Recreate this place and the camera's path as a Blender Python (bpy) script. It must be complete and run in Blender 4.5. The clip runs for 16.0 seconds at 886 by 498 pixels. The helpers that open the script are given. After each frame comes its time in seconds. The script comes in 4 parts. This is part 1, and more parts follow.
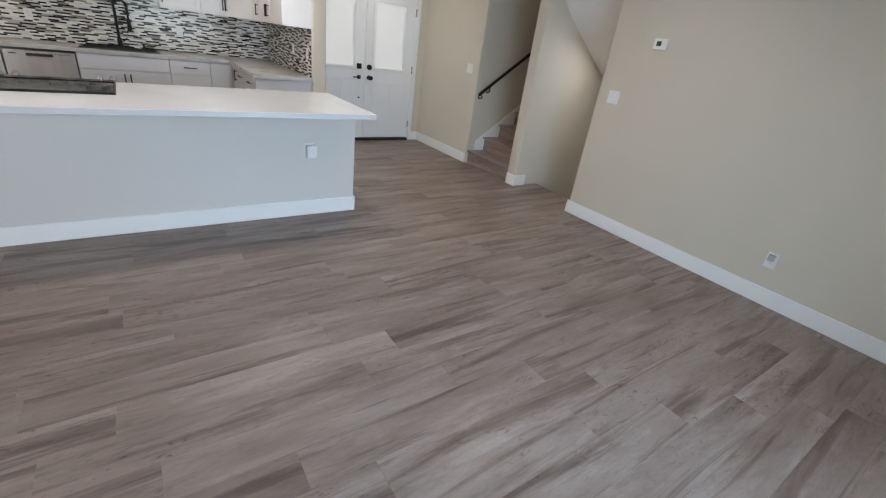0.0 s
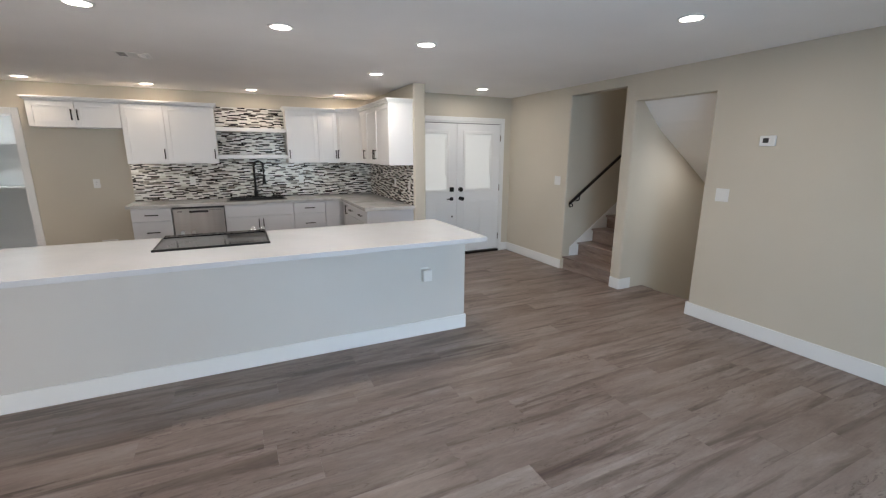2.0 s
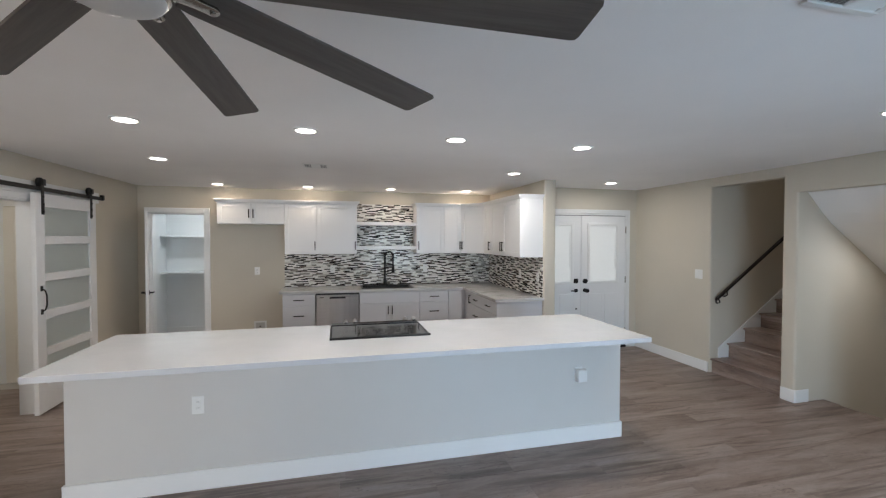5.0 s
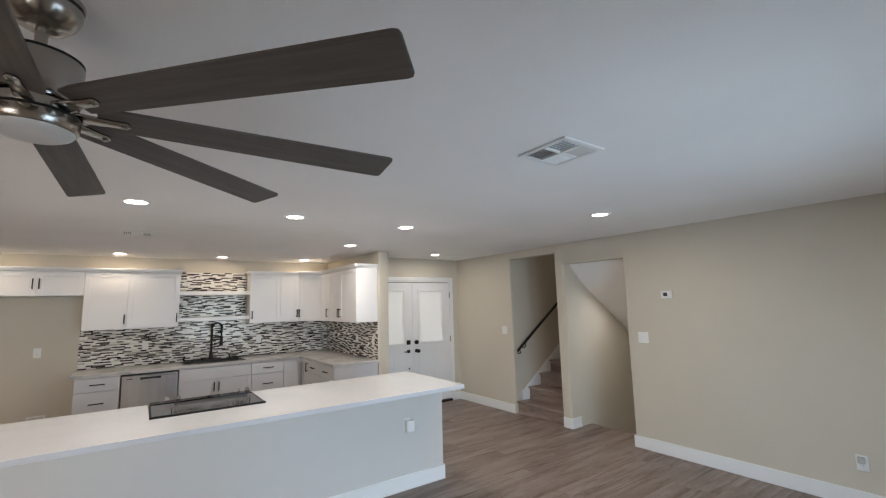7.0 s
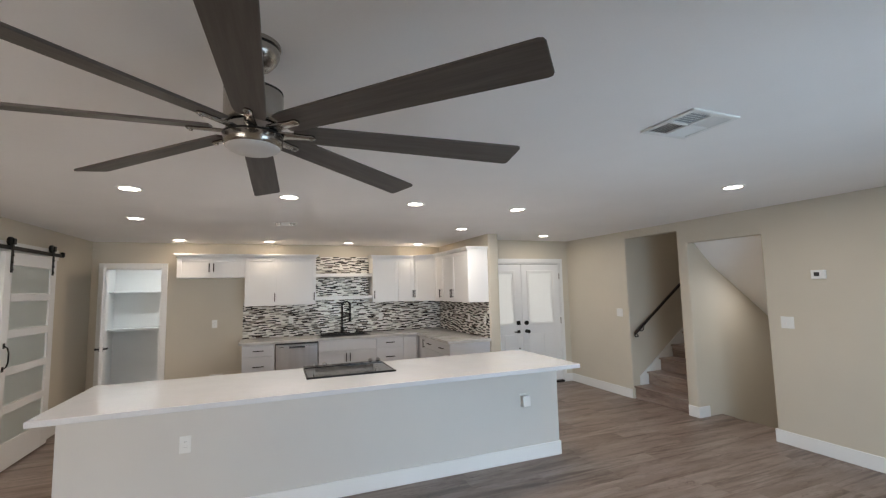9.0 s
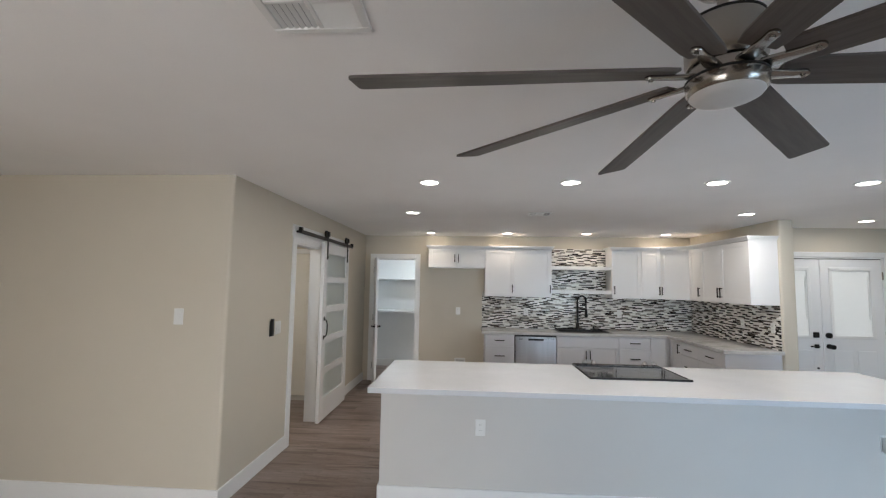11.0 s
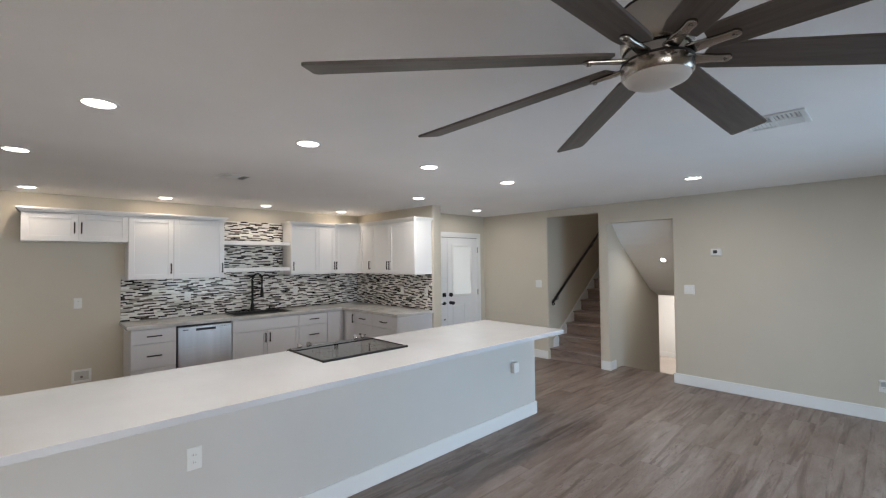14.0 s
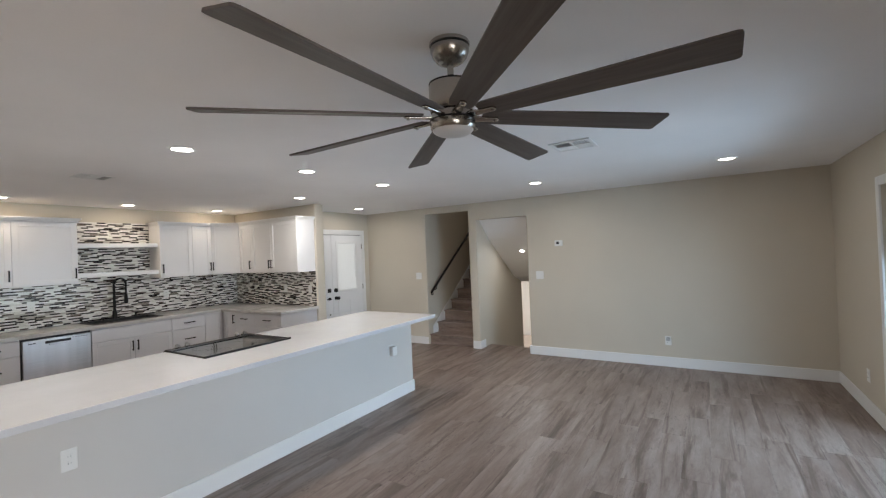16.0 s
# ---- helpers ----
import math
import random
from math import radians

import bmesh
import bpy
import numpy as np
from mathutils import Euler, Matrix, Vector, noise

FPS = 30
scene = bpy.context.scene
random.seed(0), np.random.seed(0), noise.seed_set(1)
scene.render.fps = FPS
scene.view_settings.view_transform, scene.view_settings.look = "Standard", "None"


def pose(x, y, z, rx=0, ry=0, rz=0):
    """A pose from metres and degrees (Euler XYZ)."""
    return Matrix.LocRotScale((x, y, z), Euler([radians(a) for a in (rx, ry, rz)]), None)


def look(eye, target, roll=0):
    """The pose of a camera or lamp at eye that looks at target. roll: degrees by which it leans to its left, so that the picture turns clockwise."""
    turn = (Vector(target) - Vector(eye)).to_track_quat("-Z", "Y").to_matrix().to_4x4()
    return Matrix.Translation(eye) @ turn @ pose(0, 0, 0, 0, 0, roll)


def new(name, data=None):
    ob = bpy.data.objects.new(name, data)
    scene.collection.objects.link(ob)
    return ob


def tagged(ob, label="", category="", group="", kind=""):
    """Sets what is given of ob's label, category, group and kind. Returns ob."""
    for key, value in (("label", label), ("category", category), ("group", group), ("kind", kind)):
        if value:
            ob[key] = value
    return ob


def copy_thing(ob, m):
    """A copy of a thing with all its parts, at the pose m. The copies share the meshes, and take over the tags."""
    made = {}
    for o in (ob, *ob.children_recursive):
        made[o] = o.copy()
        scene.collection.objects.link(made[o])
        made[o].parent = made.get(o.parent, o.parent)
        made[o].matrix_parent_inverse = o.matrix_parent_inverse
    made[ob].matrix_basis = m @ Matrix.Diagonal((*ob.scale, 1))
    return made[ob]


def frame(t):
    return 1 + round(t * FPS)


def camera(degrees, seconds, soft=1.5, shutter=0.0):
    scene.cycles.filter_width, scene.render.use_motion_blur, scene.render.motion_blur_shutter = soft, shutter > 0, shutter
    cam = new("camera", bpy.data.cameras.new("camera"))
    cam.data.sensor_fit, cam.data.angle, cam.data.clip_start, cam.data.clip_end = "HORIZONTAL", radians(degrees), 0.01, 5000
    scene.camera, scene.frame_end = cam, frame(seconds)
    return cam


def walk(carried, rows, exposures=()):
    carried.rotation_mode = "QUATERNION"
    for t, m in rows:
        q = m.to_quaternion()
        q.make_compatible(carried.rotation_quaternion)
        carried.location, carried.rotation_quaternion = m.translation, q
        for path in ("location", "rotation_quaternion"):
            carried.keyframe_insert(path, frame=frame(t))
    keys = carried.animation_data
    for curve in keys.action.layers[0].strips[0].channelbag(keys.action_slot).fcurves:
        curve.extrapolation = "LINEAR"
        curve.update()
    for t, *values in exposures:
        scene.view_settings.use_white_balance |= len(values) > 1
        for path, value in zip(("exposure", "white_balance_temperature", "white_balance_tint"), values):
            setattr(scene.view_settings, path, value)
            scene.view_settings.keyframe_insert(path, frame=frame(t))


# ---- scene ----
cam = camera(92.4, 16.0, soft=1.25)
EXPOSURES = [(0.0, 0.08, 6550, 12), (1.2, 0.08, 6650, 12), (2.2, -0.02, 6650, 12.5), (3.2, -0.02, 6450, 11.5), (4.5, -0.02, 6350, 11), (7.0, 0.0, 6800, 12.5),
             (8.5, 0.0, 7000, 13.5), (9.3, 0.0, 6800, 12), (12.0, 0.0, 6300, 10.5), (13.0, 0.0, 6300, 10.5), (15.0, 0.0, 6600, 12), (16.0, 0.0, 6600, 12)]
DAY_W, LEFT_W, LED_W = 53.0, 39.0, 6.7
PATH = [
    (0, (0.11, 0.003, 1.494), (1.197, 1.439, 0.625), 7.9),
    (0.5, (0.055, 0.04, 1.543), (1.174, 1.514, 0.785), 6.4),
    (1, (0.017, 0.06, 1.592), (1.234, 1.517, 0.96), 4.4),
    (1.5, (-0.1, 0.072, 1.61), (1.033, 1.643, 1.114), 2.1),
    (2, (-0.17, 0.167, 1.599), (0.668, 1.928, 1.157), 0.2),
    (2.5, (-0.195, 0.399, 1.625), (0.502, 2.227, 1.211), -0.5),
    (3, (-0.317, 0.583, 1.637), (0.178, 2.485, 1.263), 0.1),
    (3.5, (-0.52, 0.717, 1.635), (-0.101, 2.639, 1.275), -2.8),
    (4, (-0.589, 0.733, 1.65), (0.055, 2.596, 1.312), 0.1),
    (4.5, (-0.651, 0.576, 1.669), (-0.061, 2.477, 1.474), 0.7),
    (4.7, (-0.672, 0.48, 1.674), (-0.187, 2.416, 1.544), 0.4),
    (6.8, (-0.91, -0.062, 1.685), (-0.01, 1.706, 1.934), -1.8),
    (7, (-0.852, -0.108, 1.674), (0.296, 1.511, 1.927), -1.5),
    (7.5, (-0.735, -0.196, 1.674), (0.693, 1.183, 1.925), -1.8),
    (8, (-0.715, -0.227, 1.645), (0.714, 1.153, 1.874), -0.6),
    (8.5, (-0.787, -0.218, 1.649), (0.365, 1.405, 1.845), -1.0),
    (9, (-1.011, -0.189, 1.653), (-0.282, 1.664, 1.837), -1.3),
    (9.5, (-1.261, -0.168, 1.66), (-1.144, 1.819, 1.854), -2.3),
    (11.8, (-1.861, 0.37, 1.632), (-2.004, 2.361, 1.756), 1.0),
    (12, (-1.91, 0.396, 1.633), (-2.001, 2.39, 1.743), 1.1),
    (12.5, (-1.984, 0.546, 1.63), (-1.929, 2.543, 1.718), 0.4),
    (13, (-2.031, 0.732, 1.628), (-1.809, 2.717, 1.719), -2.3),
    (13.5, (-2.121, 0.829, 1.644), (-1.348, 2.673, 1.707), -0.6),
    (14, (-2.234, 0.82, 1.638), (-0.856, 2.269, 1.691), -0.6),
    (14.5, (-2.255, 0.693, 1.65), (-0.575, 1.776, 1.702), 0.1),
    (15, (-2.283, 0.526, 1.631), (-0.586, 1.583, 1.674), -0.7),
    (15.5, (-2.348, 0.438, 1.629), (-0.648, 1.49, 1.655), -2.3),
    (16, (-2.501, 0.409, 1.634), (-0.802, 1.464, 1.651), -2.4),
]

walk(cam, [(t, look(eye, target, roll)) for t, eye, target, roll in PATH], EXPOSURES)

# ---------------------------------------------------------------- world and large lights
world = bpy.data.worlds.new("sky")
scene.world = world
world.use_nodes = True
wn = world.node_tree.nodes
sky = wn.new("ShaderNodeTexSky")
sky.sky_type = 'NISHITA'
sky.sun_disc = False
sky.sun_elevation = radians(48)
sky.sun_rotation = radians(200)
wn["Background"].inputs[1].default_value = 0.10
world.node_tree.links.new(sky.outputs[0], wn["Background"].inputs[0])

sun_data = bpy.data.lights.new("sun", 'SUN')
sun_data.energy = 4.5
sun_data.angle = radians(0.5)
sun_data.color = (1.0, 0.97, 0.93)
sun_ob = new("sun", sun_data)
sun_ob.matrix_world = look((6, 14, 12), (2, 2, 0))


def area_lamp(name, m, sx, sy, watts, colour, spread):
    d = bpy.data.lights.new(name, 'AREA')
    d.shape, d.size, d.size_y, d.energy, d.color = 'RECTANGLE', sx, sy, watts, colour
    d.spread = radians(spread)
    ob = new(name, d)
    ob.matrix_world = m
    return ob


# sky light that comes in by the glazed patio door behind the walker
area_lamp("patio_daylight", look((1.27, -0.96, 1.05), (1.27, 3, -0.30)), 1.95, 1.9, DAY_W, (0.53, 0.76, 1.0), 144)
# added near-white light from an assumed window, for the island front and return wall
area_lamp("window_daylight", look((-3.25, -0.96, 1.35), (-3.0, 3, -0.4)), 1.8, 1.3, LEFT_W, (1.0, 0.965, 0.92), 140)

# ---------------------------------------------------------------- materials


def nodes_of(name):
    m = bpy.data.materials.new(name)
    m.use_nodes = True
    nt = m.node_tree
    return m, nt, nt.nodes["Principled BSDF"]


def link(nt, a, b):
    nt.links.new(a, b)


def coords(nt, scale=(1, 1, 1), kind="Object"):
    tc = nt.nodes.new("ShaderNodeTexCoord")
    mp = nt.nodes.new("ShaderNodeMapping")
    mp.inputs["Scale"].default_value = scale
    link(nt, tc.outputs[kind], mp.inputs[0])
    return mp.outputs[0]


def noise_tex(nt, vec, scale, detail=4.0, rough=0.55, warp=0.0):
    n = nt.nodes.new("ShaderNodeTexNoise")
    n.inputs["Scale"].default_value = scale
    n.inputs["Detail"].default_value = detail
    n.inputs["Roughness"].default_value = rough
    n.inputs["Distortion"].default_value = warp
    link(nt, vec, n.inputs["Vector"])
    return n.outputs["Fac"]


def ramp(nt, fac, stops):
    r = nt.nodes.new("ShaderNodeValToRGB")
    while len(r.color_ramp.elements) < len(stops):
        r.color_ramp.elements.new(0.5)
    for e, (p, c) in zip(r.color_ramp.elements, stops):
        e.position = p
        e.color = (*c, 1) if len(c) == 3 else c
    link(nt, fac, r.inputs[0])
    return r.outputs[0]


def mix_col(nt, fac, a, b, mode='MIX'):
    m = nt.nodes.new("ShaderNodeMix")
    m.data_type, m.blend_type = 'RGBA', mode
    for sock, v in ((m.inputs[0], fac), (m.inputs[6], a), (m.inputs[7], b)):
        if isinstance(v, (int, float)):
            sock.default_value = v
        elif isinstance(v, tuple):
            sock.default_value = (*v, 1)
        else:
            link(nt, v, sock)
    return m.outputs[2]


def bump(nt, bsdf, height, strength=0.2, dist=0.002):
    b = nt.nodes.new("ShaderNodeBump")
    b.inputs["Strength"].default_value = strength
    b.inputs["Distance"].default_value = dist
    link(nt, height, b.inputs["Height"])
    link(nt, b.outputs[0], bsdf.inputs["Normal"])


def shade(c, k):
    return tuple(min(1.0, v * k) for v in c)


def painted(name, colour, rough=0.55, vary=0.06, grain=220.0, relief=0.12, coarse=1.3, metal=0.0, gloss=0.5):
    """Paint, plastic or metal: a base colour with broad and fine variation and fine relief."""
    m, nt, b = nodes_of(name)
    v = coords(nt)
    broad = noise_tex(nt, v, coarse, 3)
    fine = noise_tex(nt, v, grain, 3)
    c1 = ramp(nt, broad, [(0.3, shade(colour, 1 - vary)), (0.7, shade(colour, 1 + vary))])
    c2 = mix_col(nt, 0.25, c1, ramp(nt, fine, [(0.3, shade(colour, 1 - vary)), (0.7, shade(colour, 1 + vary))]))
    link(nt, c2, b.inputs["Base Color"])
    r = nt.nodes.new("ShaderNodeMapRange")
    r.inputs[3].default_value, r.inputs[4].default_value = max(0.02, rough - 0.06), min(1.0, rough + 0.06)
    link(nt, broad, r.inputs[0])
    link(nt, r.outputs[0], b.inputs["Roughness"])
    b.inputs["Metallic"].default_value = metal
    b.inputs["Specular IOR Level"].default_value = gloss
    if relief:
        bump(nt, b, fine, relief, 0.001)
    return m


WALL = painted("greige wall paint", (0.596, 0.543, 0.452), 0.62, 0.03, 160, 0.25)
ISLAND = painted("pale grey island paint", (0.605, 0.587, 0.56), 0.6, 0.03, 160, 0.2)
CEIL = painted("ceiling paint", (0.90, 0.885, 0.87), 0.8, 0.03, 120, 0.35)
TRIM = painted("white trim paint", (0.80, 0.80, 0.79), 0.35, 0.02, 200, 0.05)
CAB = painted("white cabinet lacquer", (0.80, 0.80, 0.80), 0.32, 0.02, 240, 0.04)
CABLOW = painted("pale grey cabinet lacquer", (0.66, 0.67, 0.70), 0.32, 0.02, 240, 0.04)
PANTRY = painted("white pantry paint", (0.78, 0.79, 0.79), 0.7, 0.03, 160, 0.2)
LOWER = painted("pale lower level paint", (0.80, 0.79, 0.77), 0.7, 0.03, 160, 0.2)
CARPET = painted("greige stair carpet", (0.42, 0.37, 0.33), 0.95, 0.10, 500, 0.6)
BLACK = painted("matt black metal", (0.009, 0.0085, 0.008), 0.42, 0.2, 300, 0.08, gloss=0.28)
BRONZE = painted("dark bronze metal", (0.02, 0.016, 0.014), 0.42, 0.2, 200, 0.1, metal=0.4, gloss=0.35)
PLASTIC = painted("white plastic", (0.78, 0.78, 0.76), 0.3, 0.02, 300, 0.02)
DARKPL = painted("dark plastic", (0.03, 0.03, 0.032), 0.3, 0.1, 300, 0.02)
# grey that stands for the shade inside the vents; also the adapter's own colour
SHADOWGAP = painted("grey of shaded ducts and adapter", (0.42, 0.42, 0.42), 0.7, 0.1, 100, 0.05)
CHROME = painted("polished chrome", (0.58, 0.58, 0.59), 0.12, 0.03, 200, 0.0, metal=1.0)
NICKEL = painted("brushed nickel", (0.40, 0.375, 0.345), 0.22, 0.06, 260, 0.05, metal=1.0)
SINKM = painted("black composite sink", (0.010, 0.010, 0.0105), 0.5, 0.2, 500, 0.15)
OPAL = painted("opal glass diffuser", (0.60, 0.59, 0.575), 0.3, 0.02, 100, 0.0)
TILEBACK = painted("grey grout", (0.55, 0.54, 0.51), 0.85, 0.08, 300, 0.3)
CONCRETE = painted("patio concrete", (0.40, 0.39, 0.37), 0.85, 0.1, 60, 0.3)
CREAM = painted("cream door paint", (0.80, 0.77, 0.70), 0.4, 0.02, 200, 0.05)


def quartz():
    m, nt, b = nodes_of("white quartz")
    v = coords(nt)
    soft = noise_tex(nt, v, 2.2, 5, 0.6)
    speck = noise_tex(nt, v, 420, 2)
    c = ramp(nt, soft, [(0.35, (0.62, 0.63, 0.65)), (0.65, (0.67, 0.68, 0.70))])
    c = mix_col(nt, 0.18, c, ramp(nt, speck, [(0.35, (0.62, 0.62, 0.61)), (0.55, (0.82, 0.83, 0.85))]))
    link(nt, c, b.inputs["Base Color"])
    b.inputs["Roughness"].default_value = 0.07
    return m


def marble_top():
    m, nt, b = nodes_of("pale grey veined quartz")
    v = coords(nt)
    soft = noise_tex(nt, v, 5.0, 8, 0.7)
    c = ramp(nt, soft, [(0.35, (0.36, 0.355, 0.345)), (0.5, (0.53, 0.525, 0.515)), (0.65, (0.60, 0.595, 0.585))])
    speck = noise_tex(nt, v, 180, 3)
    c = mix_col(nt, 0.3, c, ramp(nt, speck, [(0.35, (0.36, 0.355, 0.345)), (0.6, (0.64, 0.64, 0.63))]))
    link(nt, c, b.inputs["Base Color"])
    b.inputs["Roughness"].default_value = 0.2
    return m


def plank_wood(name, tint=1.0, per="object", across=False):
    """Grey-brown vinyl oak, grain along local x (or y)."""
    m, nt, b = nodes_of(name)
    tc = nt.nodes.new("ShaderNodeTexCoord")
    if per == "object":
        rnd = nt.nodes.new("ShaderNodeObjectInfo").outputs["Random"]
    else:
        rnd = nt.nodes.new("ShaderNodeNewGeometry").outputs["Random Per Island"]
    mul = nt.nodes.new("ShaderNodeMath")
    mul.operation = 'MULTIPLY'
    mul.inputs[1].default_value = 57.0
    link(nt, rnd, mul.inputs[0])
    comb = nt.nodes.new("ShaderNodeCombineXYZ")
    for i in range(3):
        link(nt, mul.outputs[0], comb.inputs[i])
    add = nt.nodes.new("ShaderNodeVectorMath")
    link(nt, tc.outputs["Object"], add.inputs[0])
    link(nt, comb.outputs[0], add.inputs[1])

    def stretched(sx, sy):
        mp = nt.nodes.new("ShaderNodeMapping")
        mp.inputs["Scale"].default_value = (sy, sx, sy) if across else (sx, sy, 1)
        link(nt, add.outputs[0], mp.inputs[0])
        return mp.outputs[0]

    broad = noise_tex(nt, stretched(1.1, 5.0), 1.0, 4, 0.55, 0.5)
    grain = noise_tex(nt, stretched(5.0, 70.0), 1.0, 5, 0.65)
    streak = noise_tex(nt, stretched(0.8, 10.0), 1.0, 6, 0.60, 0.8)
    patch = noise_tex(nt, stretched(0.9, 3.5), 1.0, 3, 0.5, 0.4)
    crackle = noise_tex(nt, stretched(9.0, 26.0), 1.0, 8, 0.72, 1.8)
    cloud = noise_tex(nt, stretched(1.5, 8.5), 1.0, 6, 0.7, 0.8)
    k = tint
    base = ramp(nt, broad, [(0.28, shade((0.196, 0.141, 0.116), k)), (0.5, shade((0.280, 0.213, 0.181), k)), (0.74, shade((0.360, 0.296, 0.262), k))])
    fine = ramp(nt, grain, [(0.3, shade((0.60, 0.57, 0.55), 1)), (0.62, (1.0, 1.0, 1.0))])
    c = mix_col(nt, 0.22, base, fine, 'MULTIPLY')
    c = mix_col(nt, 0.45, c, ramp(nt, cloud, [(0.34, (0.55, 0.50, 0.47)), (0.50, (1, 1, 1)), (0.72, (1.20, 1.22, 1.24))]), 'MULTIPLY')
    # smoky dark streaks, a hand's breadth to a forearm long
    dark = ramp(nt, streak, [(0.53, (1, 1, 1)), (0.60, (0.64, 0.58, 0.55)), (0.68, (0.40, 0.34, 0.31)), (0.78, (0.20, 0.165, 0.15))])
    c = mix_col(nt, 0.88, c, dark, 'MULTIPLY')
    # crackled knots, gathered in patches
    spots = ramp(nt, crackle, [(0.56, (1, 1, 1)), (0.62, (0.40, 0.33, 0.30)), (0.70, (0.26, 0.21, 0.19))])
    where = ramp(nt, patch, [(0.47, (0, 0, 0)), (0.62, (0.85, 0.85, 0.85))])
    c = mix_col(nt, where, c, mix_col(nt, 1.0, c, spots, 'MULTIPLY'))
    # limed, paler grain
    pale = noise_tex(nt, stretched(3.4, 15.0), 1.0, 7, 0.75, 0.4)
    c = mix_col(nt, 0.5, c, ramp(nt, pale, [(0.54, (1, 1, 1)), (0.70, (1.40, 1.48, 1.56))]), 'MULTIPLY')
    fleck = noise_tex(nt, stretched(16.0, 44.0), 1.0, 5, 0.7, 0.8)
    c = mix_col(nt, 0.28, c, ramp(nt, fleck, [(0.36, (0.62, 0.58, 0.56)), (0.48, (1, 1, 1)), (0.58, (1, 1, 1)), (0.68, (1.35, 1.40, 1.45))]), 'MULTIPLY')
    tone = ramp(nt, rnd, [(0.0, (0.90, 0.885, 0.88)), (0.35, (0.97, 0.965, 0.96)), (0.7, (1.01, 1.01, 1.01)), (1.0, (1.07, 1.075, 1.08))])
    c = mix_col(nt, 1.0, c, tone, 'MULTIPLY')
    link(nt, c, b.inputs["Base Color"])
    link(nt, ramp(nt, cloud, [(0.3, (0.44, 0.44, 0.44)), (0.7, (0.33, 0.33, 0.33))]), b.inputs["Roughness"])
    b.inputs["Specular IOR Level"].default_value = 0.55
    bump(nt, b, crackle, 0.30, 0.0008)
    return m


def mosaic(name, stops, gloss0, gloss1, per="island", gloss=0.5):
    """Glass and stone strips, one colour a strip."""
    m, nt, b = nodes_of(name)
    if per == "object":
        rnd = nt.nodes.new("ShaderNodeObjectInfo").outputs["Random"]
    else:
        rnd = nt.nodes.new("ShaderNodeNewGeometry").outputs["Random Per Island"]
    r = nt.nodes.new("ShaderNodeValToRGB")
    r.color_ramp.interpolation = 'CONSTANT'
    while len(r.color_ramp.elements) < len(stops):
        r.color_ramp.elements.new(0.5)
    for e, (p, c) in zip(r.color_ramp.elements, stops):
        e.position, e.color = p, (*c, 1)
    link(nt, rnd, r.inputs[0])
    v = coords(nt)
    n = noise_tex(nt, v, 40, 4)
    c = mix_col(nt, 0.35, r.outputs[0], ramp(nt, n, [(0.3, (0.75, 0.74, 0.72)), (0.7, (1, 1, 1))]), 'MULTIPLY')
    link(nt, c, b.inputs["Base Color"])
    rr = nt.nodes.new("ShaderNodeMapRange")
    rr.inputs[3].default_value, rr.inputs[4].default_value = gloss0, gloss1
    link(nt, rnd, rr.inputs[0])
    link(nt, rr.outputs[0], b.inputs["Roughness"])
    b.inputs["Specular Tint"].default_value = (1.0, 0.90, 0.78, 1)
    b.inputs["Specular IOR Level"].default_value = gloss
    return m


def steel():
    m, nt, b = nodes_of("brushed stainless steel")
    v = coords(nt, (3, 3, 260))
    n = noise_tex(nt, v, 1.0, 3)
    w = noise_tex(nt, coords(nt, (9, 9, 0.7)), 1.0, 2)
    link(nt, mix_col(nt, 0.5, ramp(nt, n, [(0.3, (0.56, 0.56, 0.57)), (0.7, (0.70, 0.70, 0.715))]), ramp(nt, w, [(0.3, (0.50, 0.50, 0.51)), (0.7, (0.76, 0.76, 0.78))])), b.inputs["Base Color"])
    b.inputs["Metallic"].default_value = 1.0
    b.inputs["Roughness"].default_value = 0.32
    b.inputs["Anisotropic"].default_value = 0.93
    tg = nt.nodes.new("ShaderNodeTangent")
    tg.direction_type, tg.axis = 'RADIAL', 'X'
    link(nt, tg.outputs[0], b.inputs["Tangent"])
    return m


def black_glass():
    m, nt, b = nodes_of("black ceramic glass")
    v = coords(nt)
    n = noise_tex(nt, v, 6, 4)
    link(nt, ramp(nt, n, [(0.3, (0.012, 0.012, 0.013)), (0.7, (0.02, 0.02, 0.021))]), b.inputs["Base Color"])
    link(nt, ramp(nt, n, [(0.3, (0.04, 0.04, 0.04)), (0.7, (0.08, 0.08, 0.08))]), b.inputs["Roughness"])
    b.inputs["Specular IOR Level"].default_value = 0.3
    return m


def clear_glass():
    m, nt, b = nodes_of("clear glass")
    b.inputs["Base Color"].default_value = (0.96, 0.98, 0.97, 1)
    b.inputs["Roughness"].default_value = 0.0
    b.inputs["Transmission Weight"].default_value = 1.0
    b.inputs["IOR"].default_value = 1.45
    return m


def frosted(name, colour, rough):
    m, nt, b = nodes_of(name)
    v = coords(nt)
    n = noise_tex(nt, v, 90, 3)
    link(nt, ramp(nt, n, [(0.3, shade(colour, 0.97)), (0.7, colour)]), b.inputs["Base Color"])
    b.inputs["Roughness"].default_value = rough
    b.inputs["Transmission Weight"].default_value = 0.55
    b.inputs["IOR"].default_value = 1.3
    return m


def translucent_blind():
    m, nt, b = nodes_of("white blind slats in glass")
    v = coords(nt, (1, 1, 45))
    n = nt.nodes.new("ShaderNodeTexWave")
    n.bands_direction = 'Z'
    n.inputs["Scale"].default_value = 1.0
    link(nt, v, n.inputs["Vector"])
